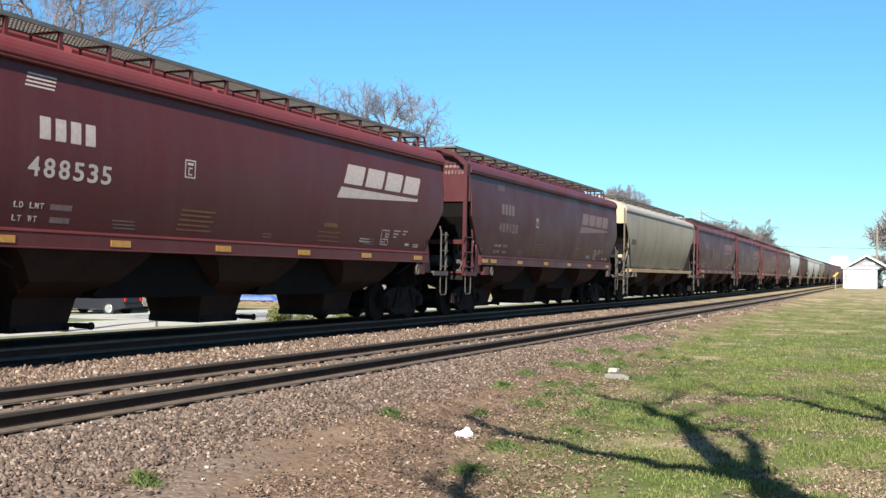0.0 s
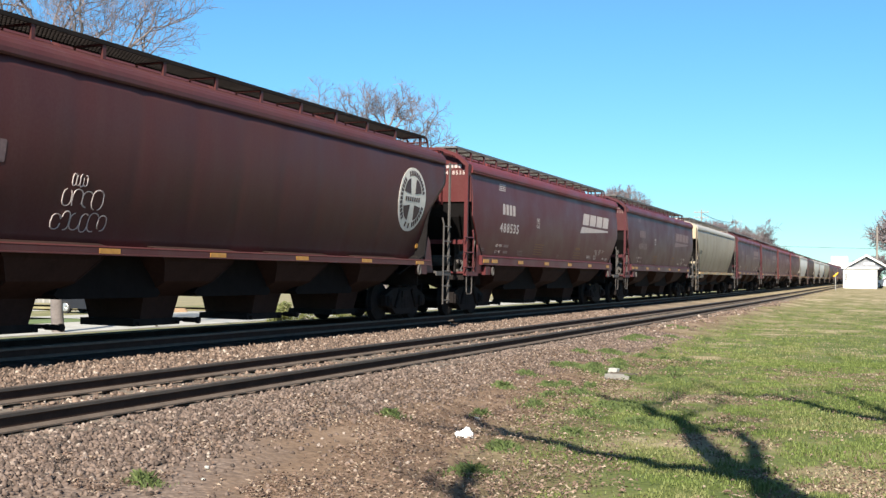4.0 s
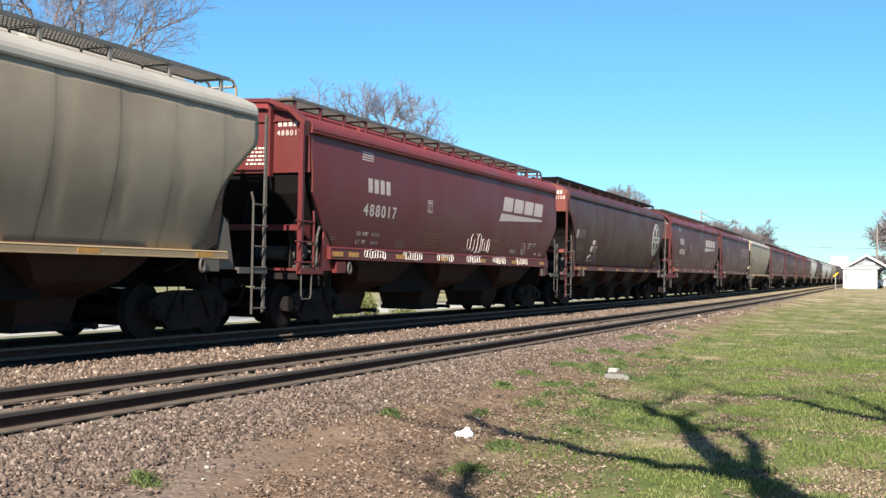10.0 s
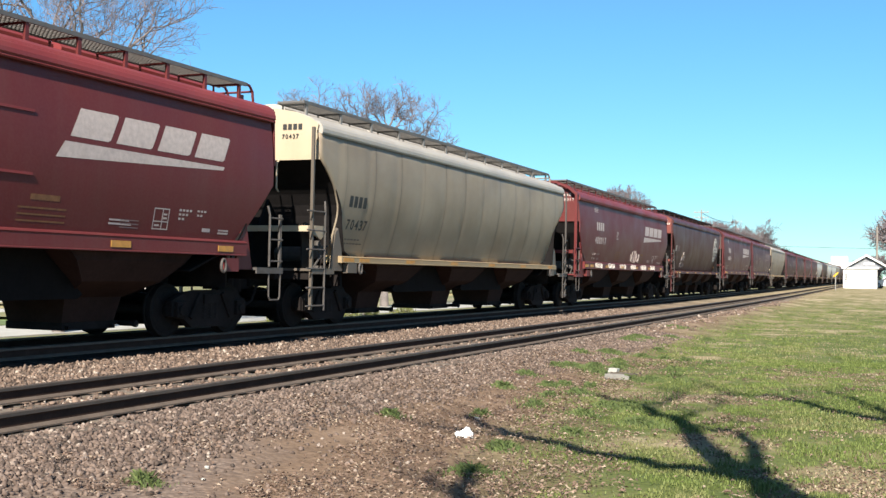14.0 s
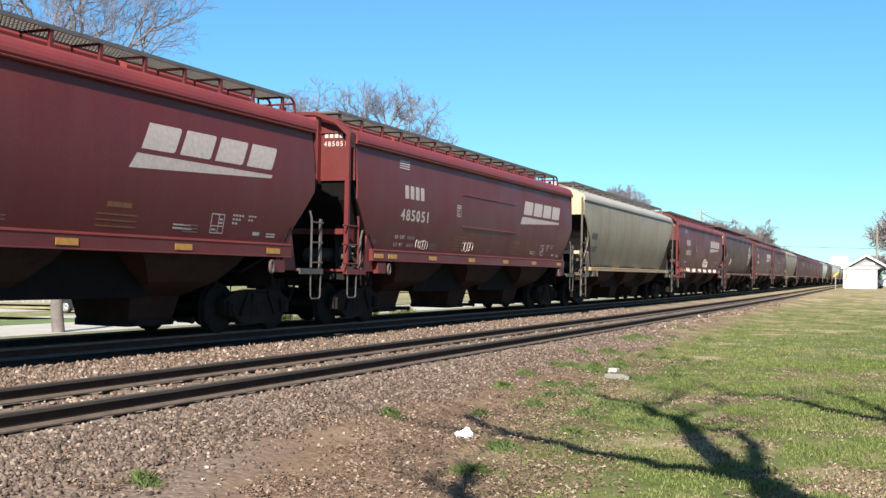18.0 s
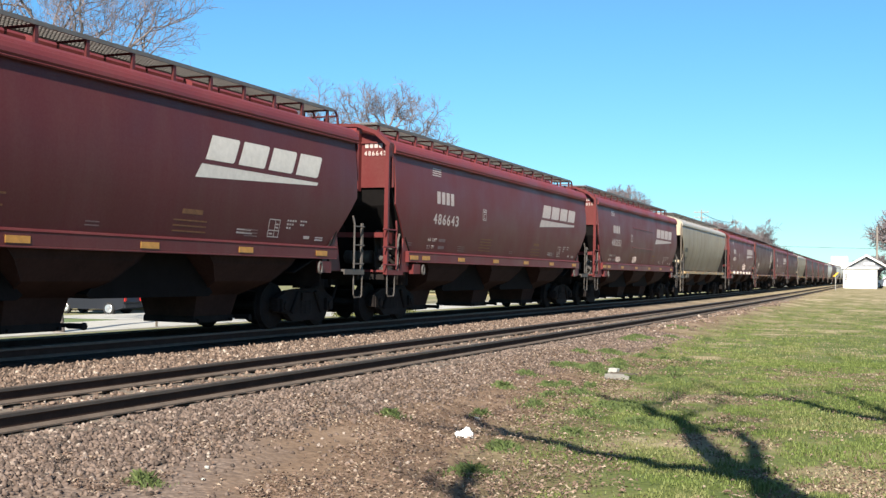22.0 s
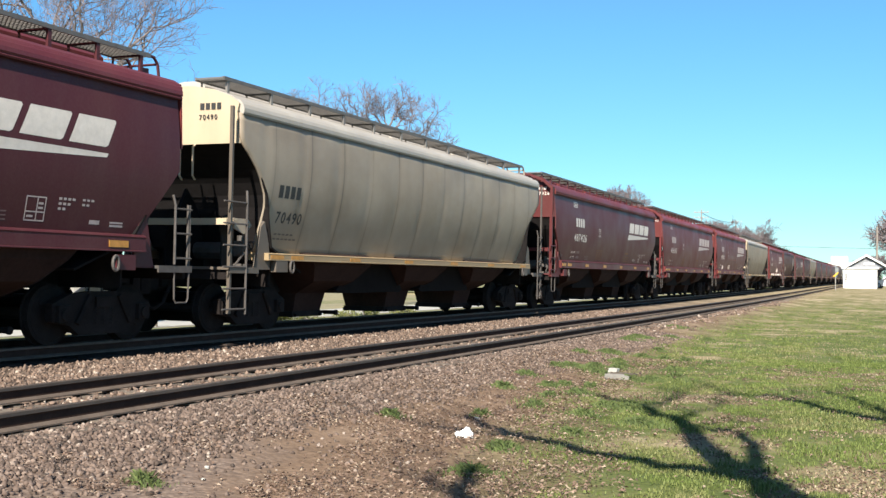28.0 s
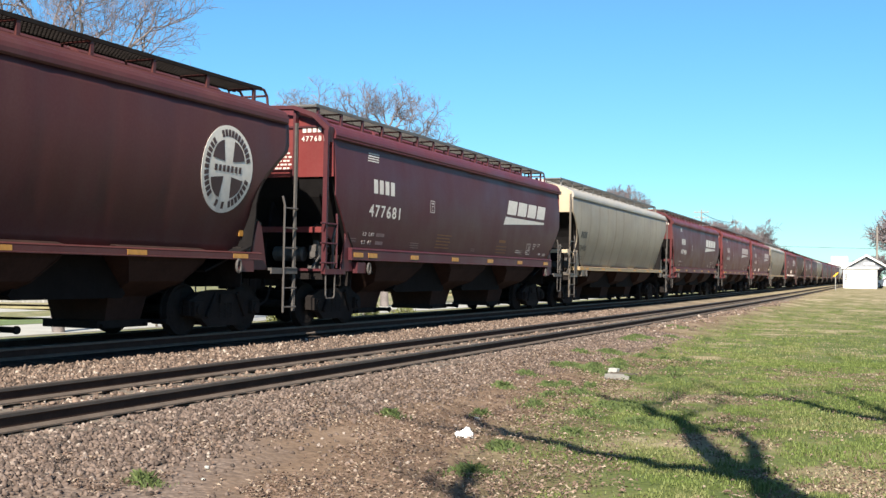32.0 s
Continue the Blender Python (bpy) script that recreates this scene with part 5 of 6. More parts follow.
CARBLACK = plain("black_car_paint", (0.010, 0.011, 0.016), 0.5, 0.0, 0.2, 3, 0.02)
TYRE = plain("tyre_rubber", (0.02, 0.02, 0.02), 0.85, 0.0, 0.2, 9, 0.2)
ALLOY = plain("alloy_rim", (0.6, 0.6, 0.6), 0.35, 0.8, 0.1, 9, 0.05)
GLASSY = plain("tinted_glass", (0.01, 0.012, 0.014), 0.06, 0.0, 0.1, 3, 0.0)
LAMPRED = plain("red_lamp_lens", (0.45, 0.02, 0.02), 0.2, 0.0, 0.1, 9, 0.0)
CARWHITE = plain("white_car_paint", (0.8, 0.8, 0.8), 0.3, 0.0, 0.05, 3, 0.02)


def road_car(m, paint, label, name):
    """An estate-bodied car. Its own space: y forward, z up from the ground."""
    car = tagged(new(name), label, "car")
    car.matrix_basis = m
    low = [(-2.35, 0.42), (-2.38, 0.75), (-2.30, 1.05), (1.2, 1.08), (2.05, 0.98), (2.35, 0.82), (2.38, 0.45), (1.95, 0.3), (-1.95, 0.3)]
    part("body", make(lambda bm: (plate_x(bm, low, -0.92, 0.92))), paint, car)
    cab = [(-2.28, 1.05), (-2.05, 1.62), (-1.6, 1.72), (0.2, 1.70), (1.15, 1.07)]
    part("cabin", make(plate_x, cab, -0.80, 0.80), paint, car)
    part("side_window", make(plate_x, [(-2.0, 1.12), (-1.85, 1.56), (0.1, 1.6), (0.9, 1.12)], 0.802, 0.806), GLASSY, car)
    part("side_window", make(plate_x, [(-2.0, 1.12), (-1.85, 1.56), (0.1, 1.6), (0.9, 1.12)], -0.806, -0.802), GLASSY, car)
    part("rear_window", make(lambda bm: sweep_y(bm, [(-0.65, 1.15), (0.65, 1.15), (0.55, 1.55), (-0.55, 1.55)], -2.31, -2.2)), GLASSY, car)
    part("rear_bumper", make(lambda bm: box(bm, -0.9, 0.9, -2.46, -2.36, 0.42, 0.62)), paint, car)
    for s in (-1, 1):
        part("tail_lamp", make(lambda bm: box(bm, s * 0.80 - 0.09, s * 0.80 + 0.09, -2.42, -2.36, 0.78, 1.04)), LAMPRED, car, "red tail lamp")
        for y in (-1.42, 1.42):
            w = part("wheel", make(disc_x, s * 0.72, s * 0.95, y, 0.36, 0.36, 0.35, 24), TYRE, car)
            part("rim", make(disc_x, s * 0.95, s * 0.965, y, 0.36, 0.24, 0.22, 18), ALLOY, w, "bright alloy rim")
            for i in range(5):
                a = 2 * math.pi * i / 5
                part("spoke", make(lambda bm: tube(bm, [(s * 0.97, y, 0.36), (s * 0.972, y + 0.2 * math.cos(a), 0.36 + 0.2 * math.sin(a))], 0.025, 4)), ALLOY, w)
    return car


road_car(Matrix.Translation((-42.86, 49.5, ground_z(-42.86, 49.5) + 0.05)) @ Matrix.Rotation(radians(96.8), 4, "Z"), CARBLACK, "black estate car parked on a concrete drive", "parked_car")
road_car(Matrix.Translation((-2.6, 152.0, 0.26)) @ Matrix.Rotation(radians(80), 4, "Z"), CARWHITE, "white car parked beside the small depot", "parked_car")

TARP = plain("blue_tarpaulin", (0.03, 0.10, 0.55), 0.45, 0.0, 0.25, 5, 0.3)
LOGWOOD = plain("split_firewood", (0.30, 0.20, 0.12), 0.9, 0.0, 0.35, 5, 0.5)


def wood_pile(x, y, z):
    rng = random.Random(8)
    t = tagged(new("wood_pile"), "stacked firewood by the dry lawn", "wood pile")
    t.matrix_basis = Matrix.Translation((x, y, z)) @ Matrix.Rotation(radians(-57), 4, "Z")
    for r in range(4):
        for i in range(20):
            part("log", make(disc_x, -0.4, 0.4 + rng.uniform(-0.06, 0.06), -1.65 + i * 0.17, 0.09 + r * 0.165, 0.085, 0.08, 7), LOGWOOD, t)
    cover = tagged(new("tarpaulin"), "crumpled blue tarpaulin over stacked firewood", "tarpaulin")
    cover.matrix_basis = t.matrix_basis.copy()
    bm = bmesh.new()
    grid = []
    for i in range(15):
        row = []
        for j in range(21):
            px, py = -0.55 + 1.1 * i / 14, -1.9 + 3.8 * j / 20
            e = max(abs(px) / 0.55, abs(py) / 1.9)
            pz = 0.74 - 0.35 * max(0, e - 0.82) / 0.18 + 0.05 * noise.noise((px * 5, py * 5, 1))
            row.append(bm.verts.new((px, py, pz)))
        grid.append(row)
    for a, b in zip(grid, grid[1:]):
        for j in range(20):
            bm.faces.new((a[j], a[j + 1], b[j + 1], b[j]))
    part("sheet", bm, TARP, cover, "", True)


wood_pile(-46.0, 70.4, ground_z(-46.0, 70.4) + 0.05)

GREYBOARD = plain("weathered_board", (0.30, 0.29, 0.27), 0.9, 0.0, 0.3, 2, 0.4, 0.25)


def board_fence():
    t = tagged(new("board_fence"), "weathered grey upright board fence", "fence")
    me = mesh_of("board", make(lambda bm: box(bm, -0.07, 0.07, -0.012, 0.012, 0.05, 1.8)), GREYBOARD)
    for i in range(90):
        ob = part("board", me, None, t)
        ob.location = (-0.155 * i, 0, 0)
    for z in (0.4, 1.5):
        part("rail", make(lambda bm: box(bm, -13.9, 0.1, 0.014, 0.06, z - 0.05, z + 0.05)), GREYBOARD, t)
    t.matrix_basis = Matrix.Translation((-52, 66, -1.52)) @ Matrix.Rotation(radians(38), 4, "Z")


board_fence()


def timber_stack():
    t = tagged(new("timber_stack"), "low stack of tan sawn boards on dry grass", "timber")
    t.matrix_basis = pose(-36.0, 47.8, ground_z(-36.0, 47.8) + 0.05, 0, 0, 28)
    for k in range(4):
        for j in range(2):
            part("plank", make(lambda bm: box(bm, -0.6 + 0.03 * k, 0.6 - 0.04 * k, -0.2 + 0.21 * j, -0.01 + 0.21 * j, 0.055 * k, 0.055 * k + 0.05)), LOGWOOD, t)


timber_stack()


def marker_post():
    t = tagged(new("marker_post"), "thin weathered post beside the road", "post")
    t.location = (-25.2, 32.3, -0.95)
    part("stake", make(lambda bm: box(bm, -0.03, 0.03, -0.03, 0.03, 0, 0.80)), TIE, t)
    part("cap", make(lambda bm: box(bm, -0.04, 0.04, -0.04, 0.04, 0.80, 0.82)), GREYBOARD, t)


marker_post()

# ---- the far end of the line: depot, poles, sign, elevator ----
WALLWHITE = plain("white_board_wall", (0.80, 0.80, 0.78), 0.7, 0.0, 0.06, 0.8, 0.1)
SHINGLE = plain("grey_shingles", (0.14, 0.14, 0.15), 0.9, 0.0, 0.3, 3, 0.5)
GABLE = plain("grey_gable_board", (0.26, 0.27, 0.29), 0.8, 0.0, 0.2, 2, 0.2)


def depot():
    t = tagged(new("depot_building"), "small white depot with a grey gable and shingle roof", "building")
    t.matrix_basis = Matrix.Translation((-7.75, 139.9, 0.26)) @ Matrix.Rotation(radians(2), 4, "Z")
    w, h, L = 3.8, 2.5, 9.0
    part("wall", make(lambda bm: box(bm, 0, w, 0, 0.2, 0, h)), WALLWHITE, t)
    part("wall", make(lambda bm: box(bm, 0, w, L - 0.2, L, 0, h)), WALLWHITE, t)
    part("wall", make(lambda bm: box(bm, 0, 0.2, 0.2, L - 0.2, 0, h)), WALLWHITE, t)
    part("wall", make(lambda bm: box(bm, w - 0.2, w, 0.2, L - 0.2, 0, h)), WALLWHITE, t)
    part("gable", make(lambda bm: sweep_y(bm, [(0.6, h), (w + 0.9, h), (2.6, h + 1.25)], 0.02, 0.16)), GABLE, t, "grey boarded gable")
    part("roof", make(lambda bm: sweep_y(bm, [(0.35, h - 0.02), (2.6, h + 1.33), (w + 1.3, h - 0.1), (w + 1.3, h + 0.03), (2.6, h + 1.48), (0.35, h + 0.11)], -0.35, L + 0.4)), SHINGLE, t)
    for a, b in (((0.3, h - 0.02), (2.6, h + 1.36)), ((2.6, h + 1.36), (w + 1.35, h - 0.08))):
        part("bargeboard", make(lambda bm: sweep_y(bm, [a, b, (b[0], b[1] + 0.22), (a[0], a[1] + 0.22)], -0.42, -0.36)), WALLWHITE, t, "white bargeboard")
    part("sign_board", make(lambda bm: box(bm, 2.3, 3.5, -0.06, 0.0, h + 0.35, h + 0.62)), WALLWHITE, t)
    part("flat_roof", make(lambda bm: box(bm, -0.25, w + 0.2, -0.2, L + 0.2, h - 0.13, h - 0.004)), WALLWHITE, t, "white flat eave")
    for k in range(5):
        part("sign_bar", make(lambda bm: box(bm, 0.22, 0.42, -0.03, -0.004, 0.75 + 0.22 * k, 0.9 + 0.22 * k)), BLACK, t, "dark mark on the wall")
    d = part("door", make(lambda bm: box(bm, 2.6, 3.5, -0.03, 0.03, 0.02, 2.05)), WALLWHITE, t)
    part("window_pane", make(lambda bm: box(bm, -0.03, 0.02, 1.0, 2.0, 1.0, 2.0)), GLASSY, t)


depot()
POLEWOOD = plain("pole_timber", (0.24, 0.21, 0.18), 0.9, 0.0, 0.2, 2, 0.3)
PORCELAIN = plain("pale_insulator", (0.7, 0.7, 0.7), 0.4, 0.0, 0.1, 9, 0.0)


def utility_pole(x, y, z, h, arms, label, tank=False, turn=0):
    t = tagged(new("utility_pole"), label, "pole")
    t.matrix_basis = pose(x, y, z, 0, 0, turn)
    part("pole", make(lambda bm: tube(bm, [(0, 0, -0.3), (0, 0, h)], [0.17, 0.11], 8)), POLEWOOD, t)
    for k in range(arms):
        zz = h - 0.5 - 0.9 * k
        part("crossarm", make(lambda bm: box(bm, -1.25, 1.25, -0.16, -0.06, zz - 0.06, zz + 0.06)), POLEWOOD, t)
        for px in (-1.1, -0.4, 0.4, 1.1):
            part("insulator", make(lambda bm: tube(bm, [(px, -0.11, zz + 0.06), (px, -0.11, zz + 0.22)], [0.06, 0.04], 6)), PORCELAIN, t)
    if tank:
        part("transformer", make(lambda bm: tube(bm, [(0.4, 0, h - 2.6), (0.4, 0, h - 1.7)], 0.26, 10)), PORCELAIN, t, "pale transformer can")
    return t


utility_pole(-33.1, 187.1, -0.9, 13.6, 2, "distant timber utility pole with two crossarms")
utility_pole(-33.3, 227.6, -0.9, 14.0, 1, "distant utility pole with a pale transformer", True)
utility_pole(-37.0, 287.5, -0.9, 13.2, 1, "distant utility pole with a pale transformer", True)
utility_pole(-38.1, 327.8, -0.9, 11.5, 1, "distant timber utility pole with a crossarm")
utility_pole(-4.3, 150.0, 0.24, 7.9, 0, "bare timber pole beside the small depot")
CABLE = plain("black_cable", (0.03, 0.03, 0.03), 0.7)


def wire(a, b, sag):
    pts = [Vector(a).lerp(Vector(b), i / 16) - Vector((0, 0, sag * 4 * (i / 16) * (1 - i / 16))) for i in range(17)]
    w = tagged(new("overhead_wire"), "thin black overhead wire between poles", "wire")
    part("strand", make(lambda bm: tube(bm, pts, 0.05, 4)), CABLE, w)


wire((-37.0, 287.5, 9.5), (60.0, 262.0, 8.2), 0.4)
wire((-33.1, 187.1, 12.2), (-33.3, 227.6, 12.6), 0.6)
wire((-33.3, 227.6, 12.6), (-37.0, 287.5, 11.9), 0.8)

YELLOW = plain("yellow_sign_sheet", (0.75, 0.42, 0.02), 0.5, 0.0, 0.1, 5)


def crossing_sign():
    t = tagged(new("warning_sign"), "yellow warning board on a post by the track", "sign")
    t.location = (-8.0, 129.8, ground_z(-8.0, 129.8))
    part("post", make(lambda bm: tube(bm, [(0, 0, 0), (0, 0, 1.9)], 0.05, 6)), GREYBOARD, t)
    part("board", make(lambda bm: sweep_y(bm, [(-0.30, 1.55), (-0.10, 1.52), (0.34, 1.95), (0.22, 2.04)], -0.06, -0.03)), YELLOW, t)


crossing_sign()


def elevator():
    t = tagged(new("grain_elevator"), "far white metal grain building with stepped roofs", "building")
    t.location = (-28.5, 420, -0.6)
    part("house", make(lambda bm: box(bm, 0, 8.5, 0, 12, 0, 8.0)), WALLWHITE, t)
    part("annex", make(lambda bm: box(bm, 8.6, 14, 0, 10, 0, 5.5)), WALLWHITE, t)
    part("head_house", make(lambda bm: box(bm, 1.0, 6.5, 1, 8, 8.0, 10.2)), WALLWHITE, t)
    part("roof", make(lambda bm: sweep_y(bm, [(-0.2, 8.0), (8.7, 8.0), (8.7, 8.15), (-0.2, 8.15)], -0.2, 0.98)), GABLE, t)


elevator()


# ---- bits on the near ground ----
STONEPALE = plain("pale_concrete_rubble", (0.42, 0.41, 0.37), 0.9, 0.0, 0.2, 9, 0.4)


SLABGREY = plain("weathered_grey_concrete", (0.23, 0.22, 0.20), 0.9, 0.0, 0.25, 9, 0.4)


def concrete_block():
    t = tagged(new("concrete_block"), "broken pale concrete slab with a loose piece on it", "concrete block")
    t.matrix_basis = pose(-4.42, 17.65, ground_z(-4.42, 17.65), 0, 0, -8)
    part("slab", make(lambda bm: sweep_y(bm, [(-0.22, 0.0), (0.22, 0.0), (0.21, 0.06), (0.05, 0.085), (-0.2, 0.08)], -0.12, 0.10)), SLABGREY, t)
    part("board", make(lambda bm: sweep_y(bm, [(-0.16, 0.084), (0.27, 0.07), (0.27, 0.09), (-0.16, 0.105)], 0.0, 0.12)), TIE, t, "dark weathered board on the slab")
    part("chunk", make(lambda bm: sweep_y(bm, [(-0.22, 0.09), (-0.06, 0.106), (-0.05, 0.16), (-0.19, 0.165)], 0.03, 0.14)), STONEPALE, t, "white broken piece")


concrete_block()


def scrap(x, y, size, seed, name, label, cat, mat_):
    """A crumpled light scrap lying on the ground."""
    rng = random.Random(seed)
    bm = bmesh.new()
    bmesh.ops.create_icosphere(bm, subdivisions=2, radius=size)
    for v in bm.verts:
        v.co *= 0.7 + 0.6 * rng.random()
        v.co.z = max(-0.01, v.co.z * 0.6 + size * 0.3)
    t = tagged(part(name, bm, mat_), label, cat)
    t.location = (x, y, ground_z(x, y) + 0.01)


def litter_bag(x, y):
    """A crumpled plastic bag: folded lobes run together."""
    rng = random.Random(17)
    bm = bmesh.new()
    for dx, dy, dz, q in ((0.0, 0.0, 0.03, 0.05), (0.06, 0.01, 0.025, 0.042), (-0.06, -0.01, 0.02, 0.034), (0.02, 0.03, 0.06, 0.036), (0.09, -0.02, 0.015, 0.026)):
        got = bmesh.ops.create_icosphere(bm, subdivisions=2, radius=q)["verts"]
        for v in got:
            v.co = v.co * (0.6 + 0.75 * rng.random()) + Vector((dx, dy, dz))
            v.co.z = max(-0.01, v.co.z)
    t = tagged(part("litter_bag", bm, CARWHITE), "crumpled white plastic litter on dead leaves", "litter")
    t.location = (x, y, ground_z(x, y) + 0.01)


litter_bag(-4.2, 10.36)
scrap(-5.41, 7.64, 0.022, 2, "stone", "white stone among the gravel", "stone", STONEPALE)
scrap(-5.2, 7.3, 0.018, 3, "stone", "white stone among the gravel", "stone", STONEPALE)
scrap(-4.66, 11.9, 0.03, 4, "stone", "white stone in the dirt", "stone", STONEPALE)


# ---- ballast stones, grass, leaf litter ----
def island_mat(name, stops, rough=0.9):
    """Each loose piece takes its own tone."""
    m, nt, b = node_mat(name)
    geo = nt.nodes.new("ShaderNodeNewGeometry")
    c = ramp(nt, geo.outputs["Random Per Island"], stops)
    c = mixc(nt, 0.25, c, ramp(nt, add_noise(nt, 30, 3), [(0.3, (0.05, 0.04, 0.03)), (0.7, (0.24, 0.2, 0.17))]))
    nt.links.new(c, b.inputs["Base Color"])
    b.inputs["Roughness"].default_value = rough
    b.inputs["Specular IOR Level"].default_value = 0.2
    return m


def turf_mat():
    """Blades: green or dry from place to place, and each its own tone."""
    m, nt, b = node_mat("grass_blade")
    geo = nt.nodes.new("ShaderNodeNewGeometry")
    green = ramp(nt, geo.outputs["Random Per Island"], [(0.0, (0.05, 0.08, 0.016)), (0.5, (0.115, 0.155, 0.036)), (1.0, (0.19, 0.235, 0.075))])
    dry = ramp(nt, geo.outputs["Random Per Island"], [(0.0, (0.11, 0.11, 0.04)), (0.5, (0.20, 0.18, 0.085)), (1.0, (0.33, 0.29, 0.165))])
    c = mixc(nt, ramp(nt, mixc(nt, 0.5, add_noise(nt, 0.5, 3), add_noise(nt, 2.2, 4)), [(0.48, (0.06,) * 3), (0.62, (0.8,) * 3)]), green, dry)
    nt.links.new(c, b.inputs["Base Color"])
    b.inputs["Roughness"].default_value = 0.75
    b.inputs["Specular IOR Level"].default_value = 0.2
    return m


STONES = island_mat("ballast_stone", [(0.0, (0.045, 0.030, 0.024)), (0.35, (0.115, 0.075, 0.056)), (0.65, (0.20, 0.138, 0.105)), (0.93, (0.29, 0.205, 0.155)), (1.0, (0.50, 0.43, 0.36))])
GREY_STONES = island_mat("grey_ballast_stone", [(0.0, (0.034, 0.024, 0.020)), (0.35, (0.096, 0.066, 0.053)), (0.65, (0.168, 0.119, 0.096)), (0.95, (0.25, 0.185, 0.15)), (1.0, (0.44, 0.37, 0.31))])
BLADES = turf_mat()
WEEDS = island_mat("weed_blade", [(0.0, (0.035, 0.07, 0.012)), (0.6, (0.075, 0.13, 0.025)), (1.0, (0.14, 0.19, 0.05))], 0.7)
LITTER = island_mat("dead_leaf", [(0.0, (0.085, 0.05, 0.036)), (0.4, (0.19, 0.12, 0.086)), (0.75, (0.29, 0.20, 0.148)), (1.0, (0.48, 0.39, 0.29))])



def ico():
    bm = bmesh.new()
    bmesh.ops.create_icosphere(bm, subdivisions=1, radius=1.0)
    v = np.array([q.co for q in bm.verts])
    f = np.array([[q.index for q in t.verts] for t in bm.faces])
    bm.free()
    return v, f


def grass_edge(x, y):
    """Over about 0 there is turf; well below, bare gravel."""
    u = x - X_SIDING - bend(y)
    wob = noise.noise((x * 0.35, y * 0.35, 7)) * 1.1 + noise.noise((x * 1.5, y * 1.5, 2)) * 0.7
    return u - 38.0 / max(3.0, y + 2.0) - 1.75 + wob * 0.8


def scatter(name, n, pick, sizes, material, seed, sink=0.35):
    """Loose stones of uneven shape, joined."""
    rng = np.random.default_rng(seed)
    v0, f0 = ico()
    kinds = []
    for _ in range(12):
        k = v0 * (1 + rng.uniform(-0.5, 0.42, (len(v0), 1))) * rng.uniform(0.5, 1.35, (1, 3))
        kinds.append(k)
    vs, fs = [], []
    count = 0
    for _ in range(n):
        p = pick(rng)
        if p is None:
            continue
        x, y, z = p
        s = rng.uniform(*sizes) * (0.75 + 0.5 * rng.random())
        a, b = rng.uniform(0, 6.28, 2)
        ca, sa, cb, sb = math.cos(a), math.sin(a), math.cos(b), math.sin(b)
        rot = np.array([[ca, -sa, 0], [sa, ca, 0], [0, 0, 1]]) @ np.array([[1, 0, 0], [0, cb, -sb], [0, sb, cb]])
        vs.append(kinds[int(rng.integers(12))] @ rot.T * s + np.array([x, y, z + s * (0.6 - sink)]))
        fs.append(f0 + count * len(v0))
        count += 1
    v, f = np.concatenate(vs), np.concatenate(fs)
    me = bpy.data.meshes.new(name)
    me.vertices.add(len(v))
    me.vertices.foreach_set("co", v.astype(np.float32).ravel())
    me.loops.add(len(f) * 3)
    me.loops.foreach_set("vertex_index", f.astype(np.int32).ravel())
    me.polygons.add(len(f))
    me.polygons.foreach_set("loop_start", np.arange(0, len(f) * 3, 3, dtype=np.int32))
    me.materials.append(material)
    me.update(calc_edges=True)
    return tagged(new(name, me), kind="stuff")


def near_shoulder(rng):
    y = 4.5 + 26 * rng.random() ** 1.7
    u = rng.uniform(0.88, 4.2)
    x = X_SIDING + bend(y) + u
    limit = 2.35 + 0.35 * noise.noise((x * 0.7, y * 0.7, 5)) + 0.02 * max(0, y - 8)
    if u > limit + abs(rng.normal(0, 0.12)) and rng.random() < 0.95:
        return None
    if grass_edge(x, y) > 0 and rng.random() < 0.9:
        return None
    return x, y, ground_z(x, y) + 0.012 * (u < 1.4)


def far_shoulder(rng):
    y = rng.uniform(30, 75)
    x = X_SIDING + bend(y) + rng.uniform(0.86, 3.0)
    if grass_edge(x, y) > -0.9:
        return None
    return x, y, ground_z(x, y)


def between(rng):
    y = 5 + 42 * rng.random() ** 1.4
    x = X_SIDING + bend(y) - rng.uniform(0.9, 3.2)
    return x, y, ground_z(x, y)


def crib(rng):
    y = 5 + 34 * rng.random() ** 1.4
    x = X_SIDING + bend(y) + rng.uniform(-0.66, 0.66)
    return x, y, ground_z(x, y) + 0.004


scatter("ballast_near", 46000, near_shoulder, (0.014, 0.029), GREY_STONES, 1)
scatter("ballast_far", 5000, far_shoulder, (0.03, 0.05), STONES, 2)
scatter("ballast_between", 20000, between, (0.017, 0.033), STONES, 3)
scatter("ballast_crib", 4000, crib, (0.02, 0.035), STONES, 4)


